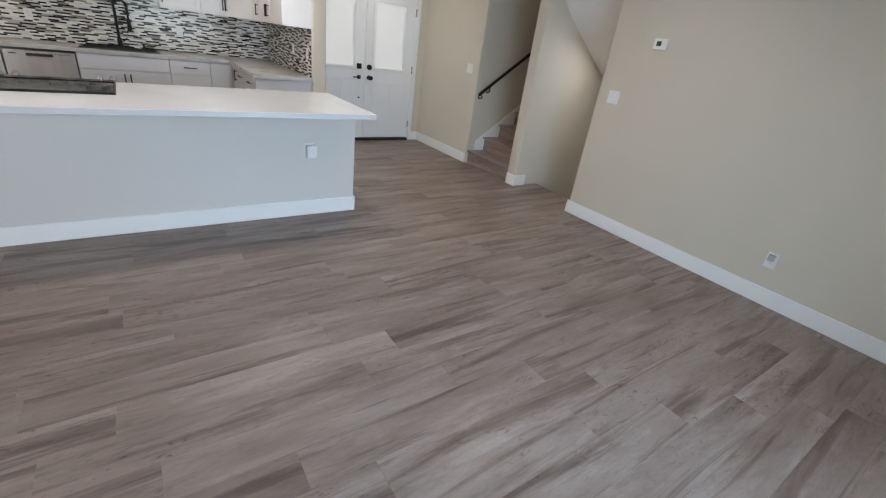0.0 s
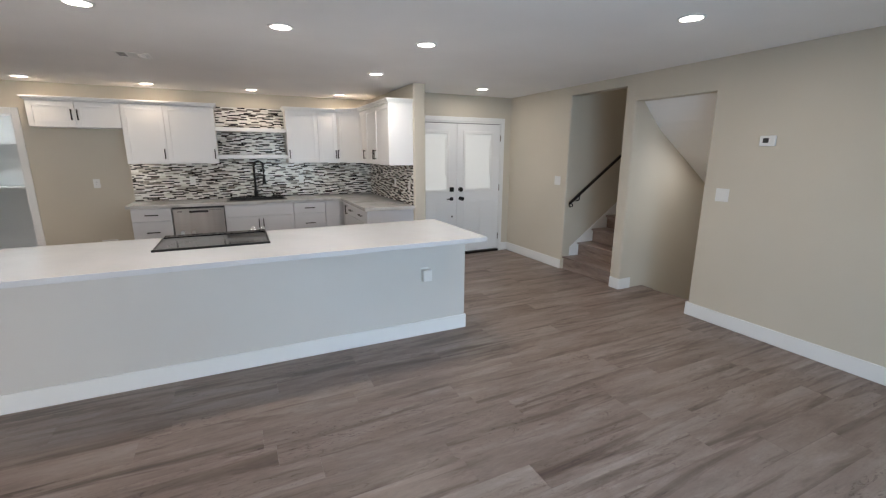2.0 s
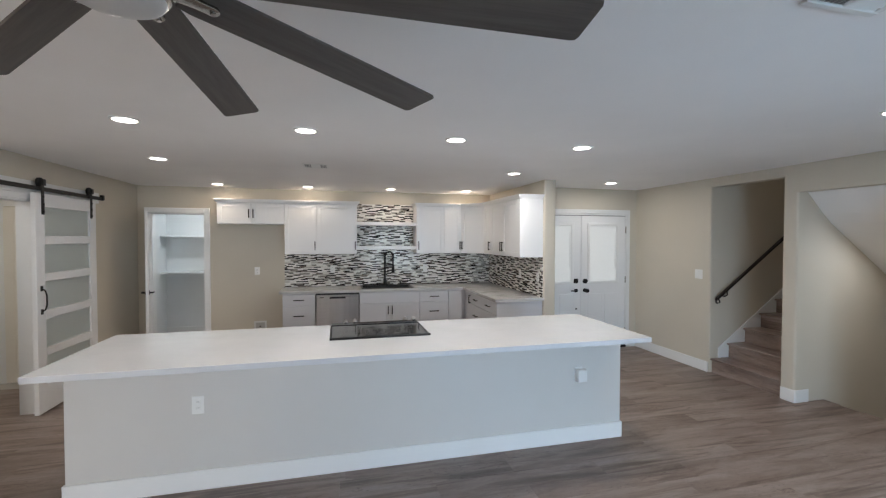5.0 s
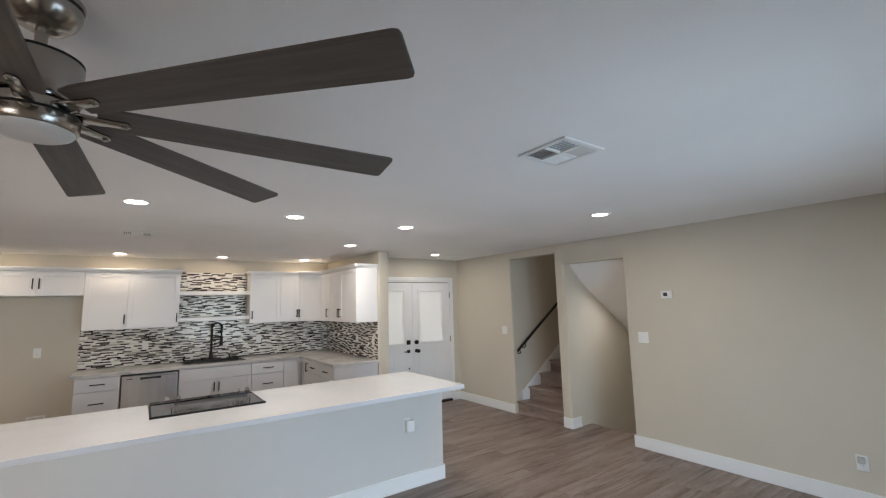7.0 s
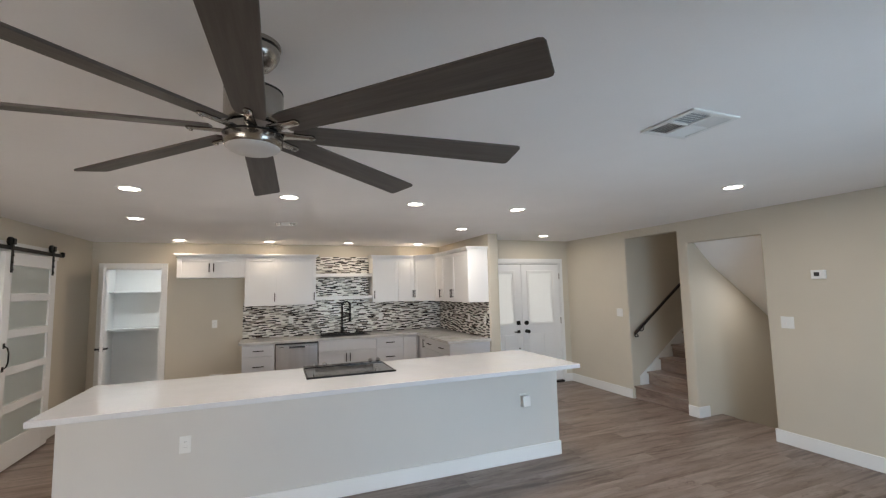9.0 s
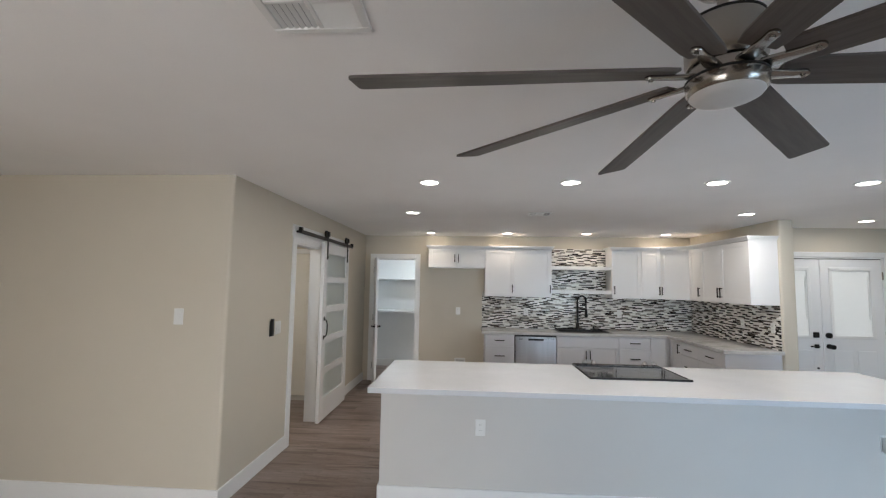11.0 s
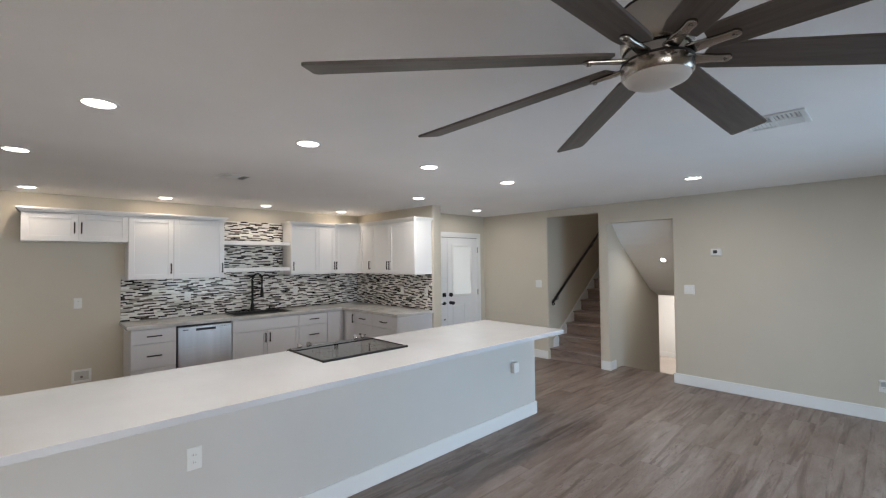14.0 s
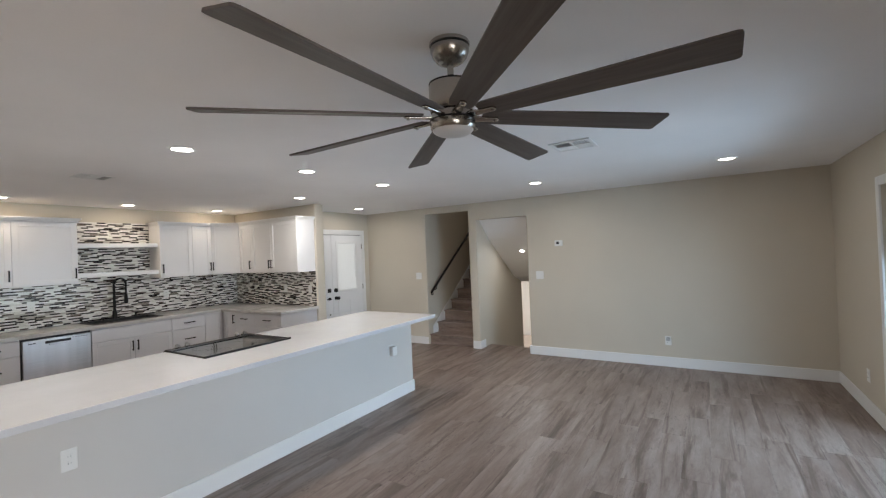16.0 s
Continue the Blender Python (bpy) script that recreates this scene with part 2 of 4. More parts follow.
    c = ramp(nt, n.outputs["Fac"], [(0.0, (0.80, 0.81, 0.80)), (0.6, (0.88, 0.89, 0.88))])
    link(nt, c, b.inputs["Base Color"])
    b.inputs["Roughness"].default_value = 0.5
    tr = nt.nodes.new("ShaderNodeBsdfTranslucent")
    link(nt, c, tr.inputs[0])
    mx = nt.nodes.new("ShaderNodeMixShader")
    mx.inputs[0].default_value = 0.62
    link(nt, b.outputs[0], mx.inputs[1])
    link(nt, tr.outputs[0], mx.inputs[2])
    link(nt, mx.outputs[0], nt.nodes["Material Output"].inputs[0])
    return m


def fan_wood():
    m, nt, b = nodes_of("weathered grey-brown blade wood")
    v = coords(nt, (3, 60, 60))
    n = noise_tex(nt, v, 1.0, 5, 0.6)
    link(nt, ramp(nt, n, [(0.3, (0.070, 0.058, 0.050)), (0.7, (0.122, 0.105, 0.093))]), b.inputs["Base Color"])
    b.inputs["Roughness"].default_value = 0.55
    bump(nt, b, n, 0.1, 0.0006)
    return m


def glowing(name, colour, strength):
    m, nt, b = nodes_of(name)
    b.inputs["Base Color"].default_value = (0.8, 0.8, 0.8, 1)
    b.inputs["Emission Color"].default_value = (*colour, 1)
    b.inputs["Emission Strength"].default_value = strength
    return m


QUARTZ, MARBLE, STEEL, BGLASS, GLASS = quartz(), marble_top(), steel(), black_glass(), clear_glass()
FROST = frosted("frosted door glass", (0.80, 0.85, 0.83), 0.55)
BLIND, FANWOOD = translucent_blind(), fan_wood()
WHITE_A, WHITE_B, GREY_A, TAUPE, BROWN, INK = (0.88, 0.87, 0.83), (0.76, 0.735, 0.69), (0.52, 0.49, 0.445), (0.29, 0.26, 0.225), (0.045, 0.034, 0.028), (0.012, 0.010, 0.010)
PALE_STOPS = [(0.0, WHITE_A), (0.46, WHITE_B), (0.78, GREY_A), (0.92, TAUPE)]
DARK_STOPS = [(0.0, INK), (0.6, BROWN), (0.88, (0.12, 0.095, 0.08))]
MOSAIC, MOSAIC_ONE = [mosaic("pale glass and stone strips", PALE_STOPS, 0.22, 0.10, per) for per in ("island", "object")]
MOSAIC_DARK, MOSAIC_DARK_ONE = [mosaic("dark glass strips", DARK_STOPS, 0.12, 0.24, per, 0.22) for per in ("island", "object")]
PLANK, PLANK_REST = plank_wood("grey oak vinyl plank", 0.88), plank_wood("grey oak vinyl plank, joined", 0.88, "island")
STAIRWOOD = plank_wood("grey oak stair tread", 1.05, "object", True)
LED = glowing("lit LED lens", (1.0, 0.93, 0.84), 18.0)

# ---------------------------------------------------------------- mesh helpers


def box(x0, x1, y0, y1, z0, z1, bev=0.0, bm=None, seg=1):
    bm = bm or bmesh.new()
    m = Matrix.Translation(((x0 + x1) / 2, (y0 + y1) / 2, (z0 + z1) / 2)) @ Matrix.Diagonal((x1 - x0, y1 - y0, z1 - z0, 1))
    vs = bmesh.ops.create_cube(bm, size=1.0, matrix=m)["verts"]
    if bev:
        es = list({e for v in vs for e in v.link_edges})
        bmesh.ops.bevel(bm, geom=es, offset=bev, segments=seg, affect='EDGES', profile=0.5)
    return bm


def cyl(c, r, h, axis='Z', seg=24, r2=None, bm=None):
    """A cylinder or cone whose middle is c."""
    bm = bm or bmesh.new()
    rot = {'Z': Matrix(), 'X': Matrix.Rotation(math.pi / 2, 4, 'Y'), 'Y': Matrix.Rotation(-math.pi / 2, 4, 'X')}[axis]
    bmesh.ops.create_cone(bm, cap_ends=True, segments=seg, radius1=r, radius2=r if r2 is None else r2, depth=h, matrix=Matrix.Translation(c) @ rot)
    return bm


def lathe(profile, seg=32, c=(0, 0, 0), bm=None):
    """Turns (radius, height) pairs round the upright through c."""
    bm = bm or bmesh.new()
    rings = []
    for r, z in profile:
        if r < 1e-5:
            rings.append([bm.verts.new((c[0], c[1], c[2] + z))])
        else:
            rings.append([bm.verts.new((c[0] + r * math.cos(2 * math.pi * i / seg), c[1] + r * math.sin(2 * math.pi * i / seg), c[2] + z)) for i in range(seg)])
    for a, b in zip(rings, rings[1:]):
        for i in range(seg):
            j = (i + 1) % seg
            if len(a) == 1 and len(b) > 1:
                bm.faces.new((a[0], b[i], b[j]))
            elif len(b) == 1 and len(a) > 1:
                bm.faces.new((a[i], b[0], a[j]))
            elif len(a) > 1:
                bm.faces.new((a[i], b[i], b[j], a[j]))
    bmesh.ops.recalc_face_normals(bm, faces=bm.faces)
    return bm


def tube(points, r, seg=10, bm=None, flat=1.0):
    """A round (or flattened) bar along points."""
    bm = bm or bmesh.new()
    pts = [Vector(p) for p in points]
    rings, side = [], None
    for i, p in enumerate(pts):
        t = (pts[min(i + 1, len(pts) - 1)] - pts[max(i - 1, 0)]).normalized()
        if side is None:
            side = t.cross(Vector((0, 1, 0)) if abs(t.y) < 0.9 else Vector((1, 0, 0))).normalized()
        side = (side - t * side.dot(t)).normalized()
        up = t.cross(side)
        rings.append([bm.verts.new(p + side * r * math.cos(2 * math.pi * k / seg) + up * r * flat * math.sin(2 * math.pi * k / seg)) for k in range(seg)])
    for a, b in zip(rings, rings[1:]):
        for k in range(seg):
            bm.faces.new((a[k], a[(k + 1) % seg], b[(k + 1) % seg], b[k]))
    bm.faces.new(rings[0][::-1])
    bm.faces.new(rings[-1])
    bmesh.ops.recalc_face_normals(bm, faces=bm.faces)
    return bm


def prism(poly, z0, z1, bev=0.0, plane='XY', bm=None):
    """A polygon pushed from z0 to z1; plane XZ takes (x, z) and pushes along y."""
    bm = bm or bmesh.new()
    put = (lambda a, b, h: (a, b, h)) if plane == 'XY' else (lambda a, b, h: (a, h, b))
    lo = [bm.verts.new(put(a, b, z0)) for a, b in poly]
    hi = [bm.verts.new(put(a, b, z1)) for a, b in poly]
    n = len(poly)
    fs = [bm.faces.new(lo[::-1]), bm.faces.new(hi)]
    fs += [bm.faces.new((lo[i], lo[(i + 1) % n], hi[(i + 1) % n], hi[i])) for i in range(n)]
    bmesh.ops.recalc_face_normals(bm, faces=fs)
    if bev:
        bmesh.ops.bevel(bm, geom=list({e for f in fs for e in f.edges}), offset=bev, segments=2, affect='EDGES', profile=0.5)
    return bm


def mesh_of(name, bm, material, smooth=False):
    me = bpy.data.meshes.new(name)
    bm.to_mesh(me)
    bm.free()
    me.materials.append(material)
    if smooth:
        me.polygons.foreach_set("use_smooth", [True] * len(me.polygons))
        me.set_sharp_from_angle(angle=radians(40))
    return me


def part(name, bm, material, parent, label="", smooth=False):
    ob = new(name, mesh_of(name, bm, material, smooth))
    ob.parent = parent
    return tagged(ob, label) if label else ob


def solid(name, bm, material, label, category, kind="", smooth=False):
    return tagged(new(name, mesh_of(name, bm, material, smooth)), label, category, "", kind)


def thing(name, m, label, category, group="", kind=""):
    ob = new(name)
    ob.empty_display_size = 0.1
    ob.matrix_basis = m
    return tagged(ob, label, category, group, kind)


# ---------------------------------------------------------------- the plan, in metres
XR, XL, YB, YF, YW, YL, H = 3.84, -3.50, 7.38, 6.08, -0.80, 3.27, 2.44
XFAR = -5.90   # far side of the part of the room beyond the corner
T = 0.13       # wall thickness

# walls; free corners of the plasterboard are rounded
BN = 0.022


def rounded(x0, x1, y0, y1, z0, z1, corners, bm=None):
    """An upright wall piece with some corners rounded in plan; corners name sw, se, ne, nw."""
    poly = []
    for name, cx, cy, a0 in (("sw", x0, y0, 180), ("se", x1, y0, 270), ("ne", x1, y1, 0), ("nw", x0, y1, 90)):
        if name in corners:
            mx, my = cx + (BN if name[1] == "w" else -BN), cy + (BN if name[0] == "s" else -BN)
            poly += [(mx + BN * math.cos(radians(a0 + 15 * k)), my + BN * math.sin(radians(a0 + 15 * k))) for k in range(7)]
        else:
            poly.append((cx, cy))
    return prism(poly, z0, z1, bm=bm)


bm = rounded(XR, XR + T, YW - T, 2.80, 0, H, ("nw",))
box(XR, XR + T, 2.80 - BN, 3.68 + BN, 2.16, H, bm=bm)
rounded(XR, XR + T, 3.68, 3.83, -0.02, H, ("sw", "nw"), bm)
box(XR, XR + T, 3.83 - BN, 4.71 + BN, 2.33, H, bm=bm)
rounded(XR, XR + T, 4.71, YF + T, 0, H, ("sw",), bm)
solid("wall_east", bm, WALL, "greige painted wall with two stair openings", "wall", "structure", smooth=True)

bm = box(2.05, XR, YF, YF + T, 2.115, H)
box(3.70, XR, YF, YF + T, 0, 2.115, bm=bm)
solid("wall_entry", bm, WALL, "greige painted wall above the front door", "wall", "structure")
bm = rounded(1.885, 2.05, 5.36, YB + T, 0, H, ("sw", "se"))
solid("wall_stub", bm, WALL, "greige painted wall end beside the kitchen", "wall", "structure", smooth=True)
bm = box(XL, -3.335, YB, YB + T, 0, H)
box(-3.335, -2.625, YB, YB + T, 2.055, H, bm=bm)
box(-2.625, 1.885, YB, YB + T, 0, H, bm=bm)
solid("wall_north", bm, WALL, "greige painted kitchen wall with a pantry opening", "wall", "structure")
bm = rounded(XL - T, XL, YL, 4.46, 0, H, ("se",))
box(XL - T, XL, 4.46, 5.21, 2.035, H, bm=bm)
box(XL - T, XL, 5.21, YB + T, 0, H, bm=bm)
solid("wall_west", bm, WALL, "greige painted wall with a sliding-door opening", "wall", "structure", smooth=True)
bm = box(XFAR, XL - T, YL, YL + T, 0, H)
solid("wall_return", bm, WALL, "greige painted wall round the corner", "wall", "structure")
bm = box(XFAR - T, XFAR, YW - T, YL + T, 0, H)
solid("wall_far_west", bm, WALL, "greige painted end wall", "wall", "structure")
DX0, DX1, DTOP = 0.26, 2.28, 2.03
WX0, WX1, WZ0, WZ1 = -4.20, -2.30, 0.70, 2.03
bm = box(XFAR, WX0, YW - T, YW, 0, H)
box(WX0, WX1, YW - T, YW, 0, WZ0, bm=bm)
box(WX0, WX1, YW - T, YW, WZ1, H, bm=bm)
box(WX1, DX0, YW - T, YW, 0, H, bm=bm)
box(DX0, DX1, YW - T, YW, DTOP, H, bm=bm)
box(DX1, XR, YW - T, YW, 0, H, bm=bm)
solid("wall_south", bm, WALL, "greige painted wall with a glazed patio door", "wall", "structure")

# ceiling over the rooms (pieces butted), leaving the stair wells open above
bm = box(XFAR - T, XR + T, YW - T, YF + T, H, H + 0.12)
box(XL - 0.2, 2.05, YF + T, 8.75, H, H + 0.12, bm=bm)
solid("ceiling", bm, CEIL, "flat white painted ceiling", "ceiling", "structure")

# sub-floor under the planks
bm = box(XFAR - T, 4.25, YW - T, YF + T, -0.14, -0.012)
box(XL - 1.7, 2.05, YF + T, 8.75, -0.14, -0.012, bm=bm)
solid("floor", bm, TILEBACK, "grey-brown wood-look plank floor", "floor", "structure")
floor_ob = bpy.data.objects["floor"]

# baseboards
BH, BT = 0.13, 0.014


def skirting(name, boxes, label="white painted baseboard"):
    b = bmesh.new()
    for x0, x1, y0, y1 in boxes:
        box(x0, x1, y0, y1, 0, BH, 0.003, b)
    return solid(name, b, TRIM, label, "baseboard", "structure")


skirting("baseboard_east", [(XR - BT, XR, YW, 2.80 + BT)])
skirting("baseboard_jamb", [(XR, XR + T, 2.80, 2.80 + BT)])
skirting("baseboard_pillar", [(XR - BT, XR, 3.68 - BT, 3.815), (XR, 4.02, 3.68 - BT, 3.68)])
skirting("baseboard_hall", [(XR - BT, XR, 4.725, YF)])
skirting("baseboard_entry", [(3.717, XR - BT, YF - BT, YF)])
skirting("baseboard_south", [(DX1 + 0.08, XR - BT, YW, YW + BT), (XFAR, DX0 - 0.08, YW, YW + BT)])
skirting("baseboard_west", [(XL, XL + BT, YL - BT, 4.375), (XL, XL + BT, 5.30, YB)])
skirting("baseboard_return", [(XFAR, XL, YL - BT, YL)])
skirting("baseboard_north", [(-2.545, -1.48, YB - BT, YB)])

# ---------------------------------------------------------------- stairs up
STEP_X, GO, RISE, NST = 3.855, 0.255, 0.18, 14
stairs = thing("staircase", pose(STEP_X, 3.83, 0), "wood-look stairs rising between two walls", "stairs", kind="structure")
for i in range(NST):
    x = i * GO
    part("riser", box(x + 0.02, x + 0.035, -0.002, 0.870, i * RISE, (i + 1) * RISE - 0.022), STAIRWOOD, stairs)
    part("tread", box(x - 0.012, x + GO + 0.03, -0.002, 0.870, (i + 1) * RISE - 0.022, (i + 1) * RISE, 0.006, seg=2), STAIRWOOD, stairs)
END = STEP_X + NST * GO
solid("wall_stair_north", box(XR + T, 5.76, 4.71, 4.83, 0, 5.0, 0, box(5.76, END + 1.2, 4.71, 4.83, 1.12, 5.0)), WALL, "greige stairwell wall", "wall", "structure")
solid("wall_stair_middle", box(XR + T, 5.76, 3.68, 3.83, -1.5, 5.0, 0, box(5.76, END + 1.2, 3.68, 3.83, 1.12, 5.0)), WALL, "greige wall between two stair flights", "wall", "structure")
solid("wall_stair_end", box(END + 1.2, END + 1.3, 3.68, 4.83, 1.12, 5.0), WALL, "greige stair head wall", "wall", "structure")
solid("wall_stair_head", box(XR, XR + T, 3.68, 4.83, H + 0.12, 5.0), WALL, "greige wall over the stair opening", "wall", "structure")
solid("ceiling_stair", box(XR, END + 1.3, 3.68, 4.83, 5.0, 5.1), CEIL, "white stairwell ceiling", "ceiling", "structure")
solid("floor_upper", box(END, END + 1.2, 3.83, 4.71, NST * RISE - 0.2, NST * RISE), STAIRWOOD, "wood-look upper landing", "floor", "structure")
sl = RISE / GO
solid("trim_stair", prism([(3.972, 0.10), (3.972, 0.305), (END, 0.305 + (END - 3.972) * sl), (END, (END - XR) * sl - 0.1), (XR + 0.4, 0.10)], 4.696, 4.709, 0.0, 'XZ'),
      TRIM, "white painted stair skirt board", "trim", "structure")

rail = thing("handrail", pose(3.87, 4.64, 0.945), "dark bronze wall handrail with a scrolled end", "handrail")
scroll = [(0.012 + (0.012 + 0.024 * k / 20) * math.cos(-0.6 - k * 0.31), 0, -0.045 + (0.012 + 0.024 * k / 20) * math.sin(-0.6 - k * 0.31)) for k in range(21)]
part("scroll", tube(scroll, 0.008, 8), BRONZE, rail, smooth=True)
L = 3.2
bar = prism([(-0.01, -0.032), (-0.01, 0.004), (L, L * 0.725 + 0.004), (L, L * 0.725 - 0.036)], -0.019, 0.019, 0.006, 'XZ')
part("rail", bar, BRONZE, rail)
for bx in (0.16, 1.4, 2.6):
    z = bx * 0.725 - 0.03
    part("bracket", tube([(bx, 0, z), (bx, 0.0, z - 0.05), (bx, 0.03, z - 0.07), (bx, 0.068, z - 0.07)], 0.008, 8), BRONZE, rail, smooth=True)

# ---------------------------------------------------------------- stairs down, under a sloped soffit
down = thing("lower_staircase", pose(4.25, 2.80, 0), "carpeted stairs going down below a sloped soffit", "stairs", kind="structure")
for i in range(7):
    x = i * GO
    part("step", box(x, x + GO + 0.02, 0.0, 0.88, -(i + 2) * RISE, -(i + 1) * RISE, 0.008), CARPET, down)
solid("wall_lower_south", box(XR + T, 5.2, 2.68, 2.80, -1.6, H), WALL, "greige wall beside the stairs down", "wall", "structure")
solid("soffit", prism([(XR + T, 2.16), (XR + T, 2.44), (5.9, 2.44), (5.9, 0.98), (5.76, 0.98), (5.40, 1.10), (4.42, 1.763), (4.30, 1.845), (4.19, 1.938), (4.08, 2.045)], 2.80, 3.68, 0.0, 'XZ'), CEIL, "white sloped soffit under stairs", "ceiling", "structure")
bm = box(5.2, 12.0, 1.6, 2.68, -1.6, -1.44)
box(5.2, 12.0, 2.68, 6.5, -1.6, -1.44, bm=bm)
solid("floor_lower", bm, CARPET, "greige carpeted floor of the lower level", "floor", "structure")
bm = box(12.0, 12.1, 1.6, 6.5, -1.44, 1.1)
box(5.9, 12.0, 6.5, 6.6, -1.44, 1.1, bm=bm)
box(5.2, 12.0, 1.5, 1.6, -1.44, 1.1, bm=bm)
box(5.1, 5.2, 1.5, 2.68, -1.44, 1.1, bm=bm)
solid("wall_lower", bm, LOWER, "pale walls of the lower level", "wall", "structure")
bm = box(5.9, 12.1, 1.5, 6.6, 1.0, 1.12)
box(5.1, 5.9, 1.5, 2.68, 1.0, 1.12, bm=bm)
solid("ceiling_lower", bm, CEIL, "white ceiling of the lower level", "ceiling", "structure")
solid("baseboard_lower", box(11.985, 12.0, 1.6, 6.5, -1.44, -1.30), TRIM, "white baseboard of the lower level", "baseboard", "structure")

# ---------------------------------------------------------------- doors


def casing(parent, x0, x1, top, y, w=0.075, t=0.016, name="casing"):
    """Flat casing on the wall face at y, round an opening x0 to x1."""
    part(name, box(x0 - w, x0, y - t, y, 0, top + w, 0.003), TRIM, parent)
    part(name, box(x1, x1 + w, y - t, y, 0, top + w, 0.003), TRIM, parent)
    part(name, box(x0, x1, y - t, y, top, top + w, 0.003), TRIM, parent)


# double front door
fd = thing("door_1", pose(0, YF, 0), "white double front door with glazed upper panels", "door", kind="structure")
part("jamb", box(2.052, 2.11, 0.0, 0.12, 0, 2.075), TRIM, fd)
part("jamb", box(3.652, 3.699, 0.004, 0.12, 0, 2.04), TRIM, fd)
part("head", box(2.052, 3.699, 0.004, 0.12, 2.04, 2.112), TRIM, fd)
# dark strip set in to draw the shaded gap above the leaves
part("weatherstrip", box(2.112, 3.650, 0.024, 0.044, 2.024, 2.039), DARKPL, fd, "dark strip for the shaded gap over the leaves")
part("casing", box(2.052, 3.715, -0.016, 0.0, 2.062, 2.125, 0.003), TRIM, fd)
part("casing", box(3.662, 3.715, -0.014, 0.0, 0, 2.062, 0.003), TRIM, fd)
part("threshold", box(2.11, 3.652, -0.03, 0.12, 0.0, 0.035, 0.004), BRONZE, fd, "dark bronze threshold")


def entry_leaf(x0, x1, gx0, gx1):
    b = bmesh.new()
    for a in ((x0, gx0, 0.04, 2.03), (gx1, x1, 0.04, 2.03), (gx0, gx1, 0.04, 1.03), (gx0, gx1, 1.89, 2.03)):
        box(a[0], a[1], 0.012, 0.048, a[2], a[3], 0, b)
    leaf = part("leaf", b, CAB, fd)
    b = bmesh.new()
    for a in ((gx0 - 0.035, gx0 + 0.012, 1.0, 1.925), (gx1 - 0.012, gx1 + 0.035, 1.0, 1.925), (gx0, gx1, 1.0, 1.042), (gx0, gx1, 1.878, 1.925)):
        box(a[0], a[1], 0.004, 0.013, a[2], a[3], 0.004, b)
    part("glazing_bead", b, TRIM, leaf)
    part("pane", box(gx0, gx1, 0.024, 0.0295, 1.03, 1.89), BLIND, leaf, "bright pane with a white blind behind")
    part("blind_wand", box(gx1 - 0.028, gx1 - 0.02, 0.016, 0.023, 1.25, 1.8), PLASTIC, leaf)
    b = bmesh.new()
    for px0, px1 in ((x0 + 0.12, (x0 + x1) / 2 - 0.03), ((x0 + x1) / 2 + 0.03, x1 - 0.12)):
        box(px0, px1, 0.008, 0.013, 0.22, 0.85, 0.004, b)
    part("lower_panel", b, CAB, leaf)
    return leaf


left_leaf = entry_leaf(2.112, 2.876, 2.25, 2.72)
right_leaf = entry_leaf(2.882, 3.648, 3.02, 3.50)
part("deadbolt", box(2.755, 2.825, -0.012, 0.012, 1.01, 1.08, 0.006), BLACK, left_leaf, "square black deadbolt")
b = box(2.765, 2.815, -0.014, 0.012, 0.875, 0.925, 0.005)
box(2.69, 2.80, -0.045, -0.028, 0.892, 0.908, 0.004, b)
box(2.782, 2.798, -0.03, -0.01, 0.892, 0.908, 0, b)
part("lever", b, BLACK, left_leaf, "black lever handle")
part("deadbolt", cyl((2.945, -0.002, 1.04), 0.036, 0.03, 'Y', 20), BLACK, right_leaf, "round black deadbolt", True)
b = cyl((2.945, 0.004, 0.90), 0.03, 0.02, 'Y', 20)
cyl((2.945, -0.03, 0.90), 0.014, 0.05, 'Y', 12, bm=b)
cyl((2.945, -0.055, 0.90), 0.03, 0.03, 'Y', 20, bm=b)
part("knob", b, BLACK, right_leaf, "round black knob", True)
part("kick_bolt", cyl((2.80, 0.006, 0.62), 0.012, 0.014, 'Y', 12), BLACK, left_leaf)
for hz in (0.25, 1.05, 1.82):
    part("hinge", cyl((3.652, 0.006, hz), 0.008, 0.1, 'Z', 10), NICKEL, right_leaf)

# pantry: opening, open leaf, white room with shelves
pd = thing("door_2", pose(0, YB, 0), "white pantry door standing open", "door", kind="structure")
casing(pd, -3.335, -2.625, 2.05, 0.0)
part("jamb", box(-3.335, -3.318, 0.0, T, 0, 2.05), TRIM, pd)
part("jamb", box(-2.642, -2.625, 0.0, T, 0, 2.05), TRIM, pd)
part("head", box(-3.318, -2.642, 0.0, T, 2.036, 2.05), TRIM, pd)
dl = part("leaf", box(0.0, 0.68, -0.017, 0.017, 0.012, 2.03, 0.002), CAB, pd)
dl.matrix_basis = pose(-3.318, -0.03, 0, 0, 0, -74)
for z0, z1 in ((0.22, 0.92), (1.06, 1.86)):
    for side in (-1, 1):
        b = bmesh.new()
        ys = (0.016, 0.022) if side > 0 else (-0.022, -0.016)
        box(0.10, 0.125, *ys, z0, z1, 0.002, b)
        box(0.555, 0.58, *ys, z0, z1, 0.002, b)
        box(0.125, 0.555, *ys, z0, z0 + 0.025, 0.002, b)
        box(0.125, 0.555, *ys, z1 - 0.025, z1, 0.002, b)
        part("panel_molding", b, CAB, dl)
b = box(0.588, 0.642, -0.024, 0.024, 0.925, 0.985, 0.004)
cyl((0.615, 0.0, 0.955), 0.011, 0.13, 'Y', 12, bm=b)
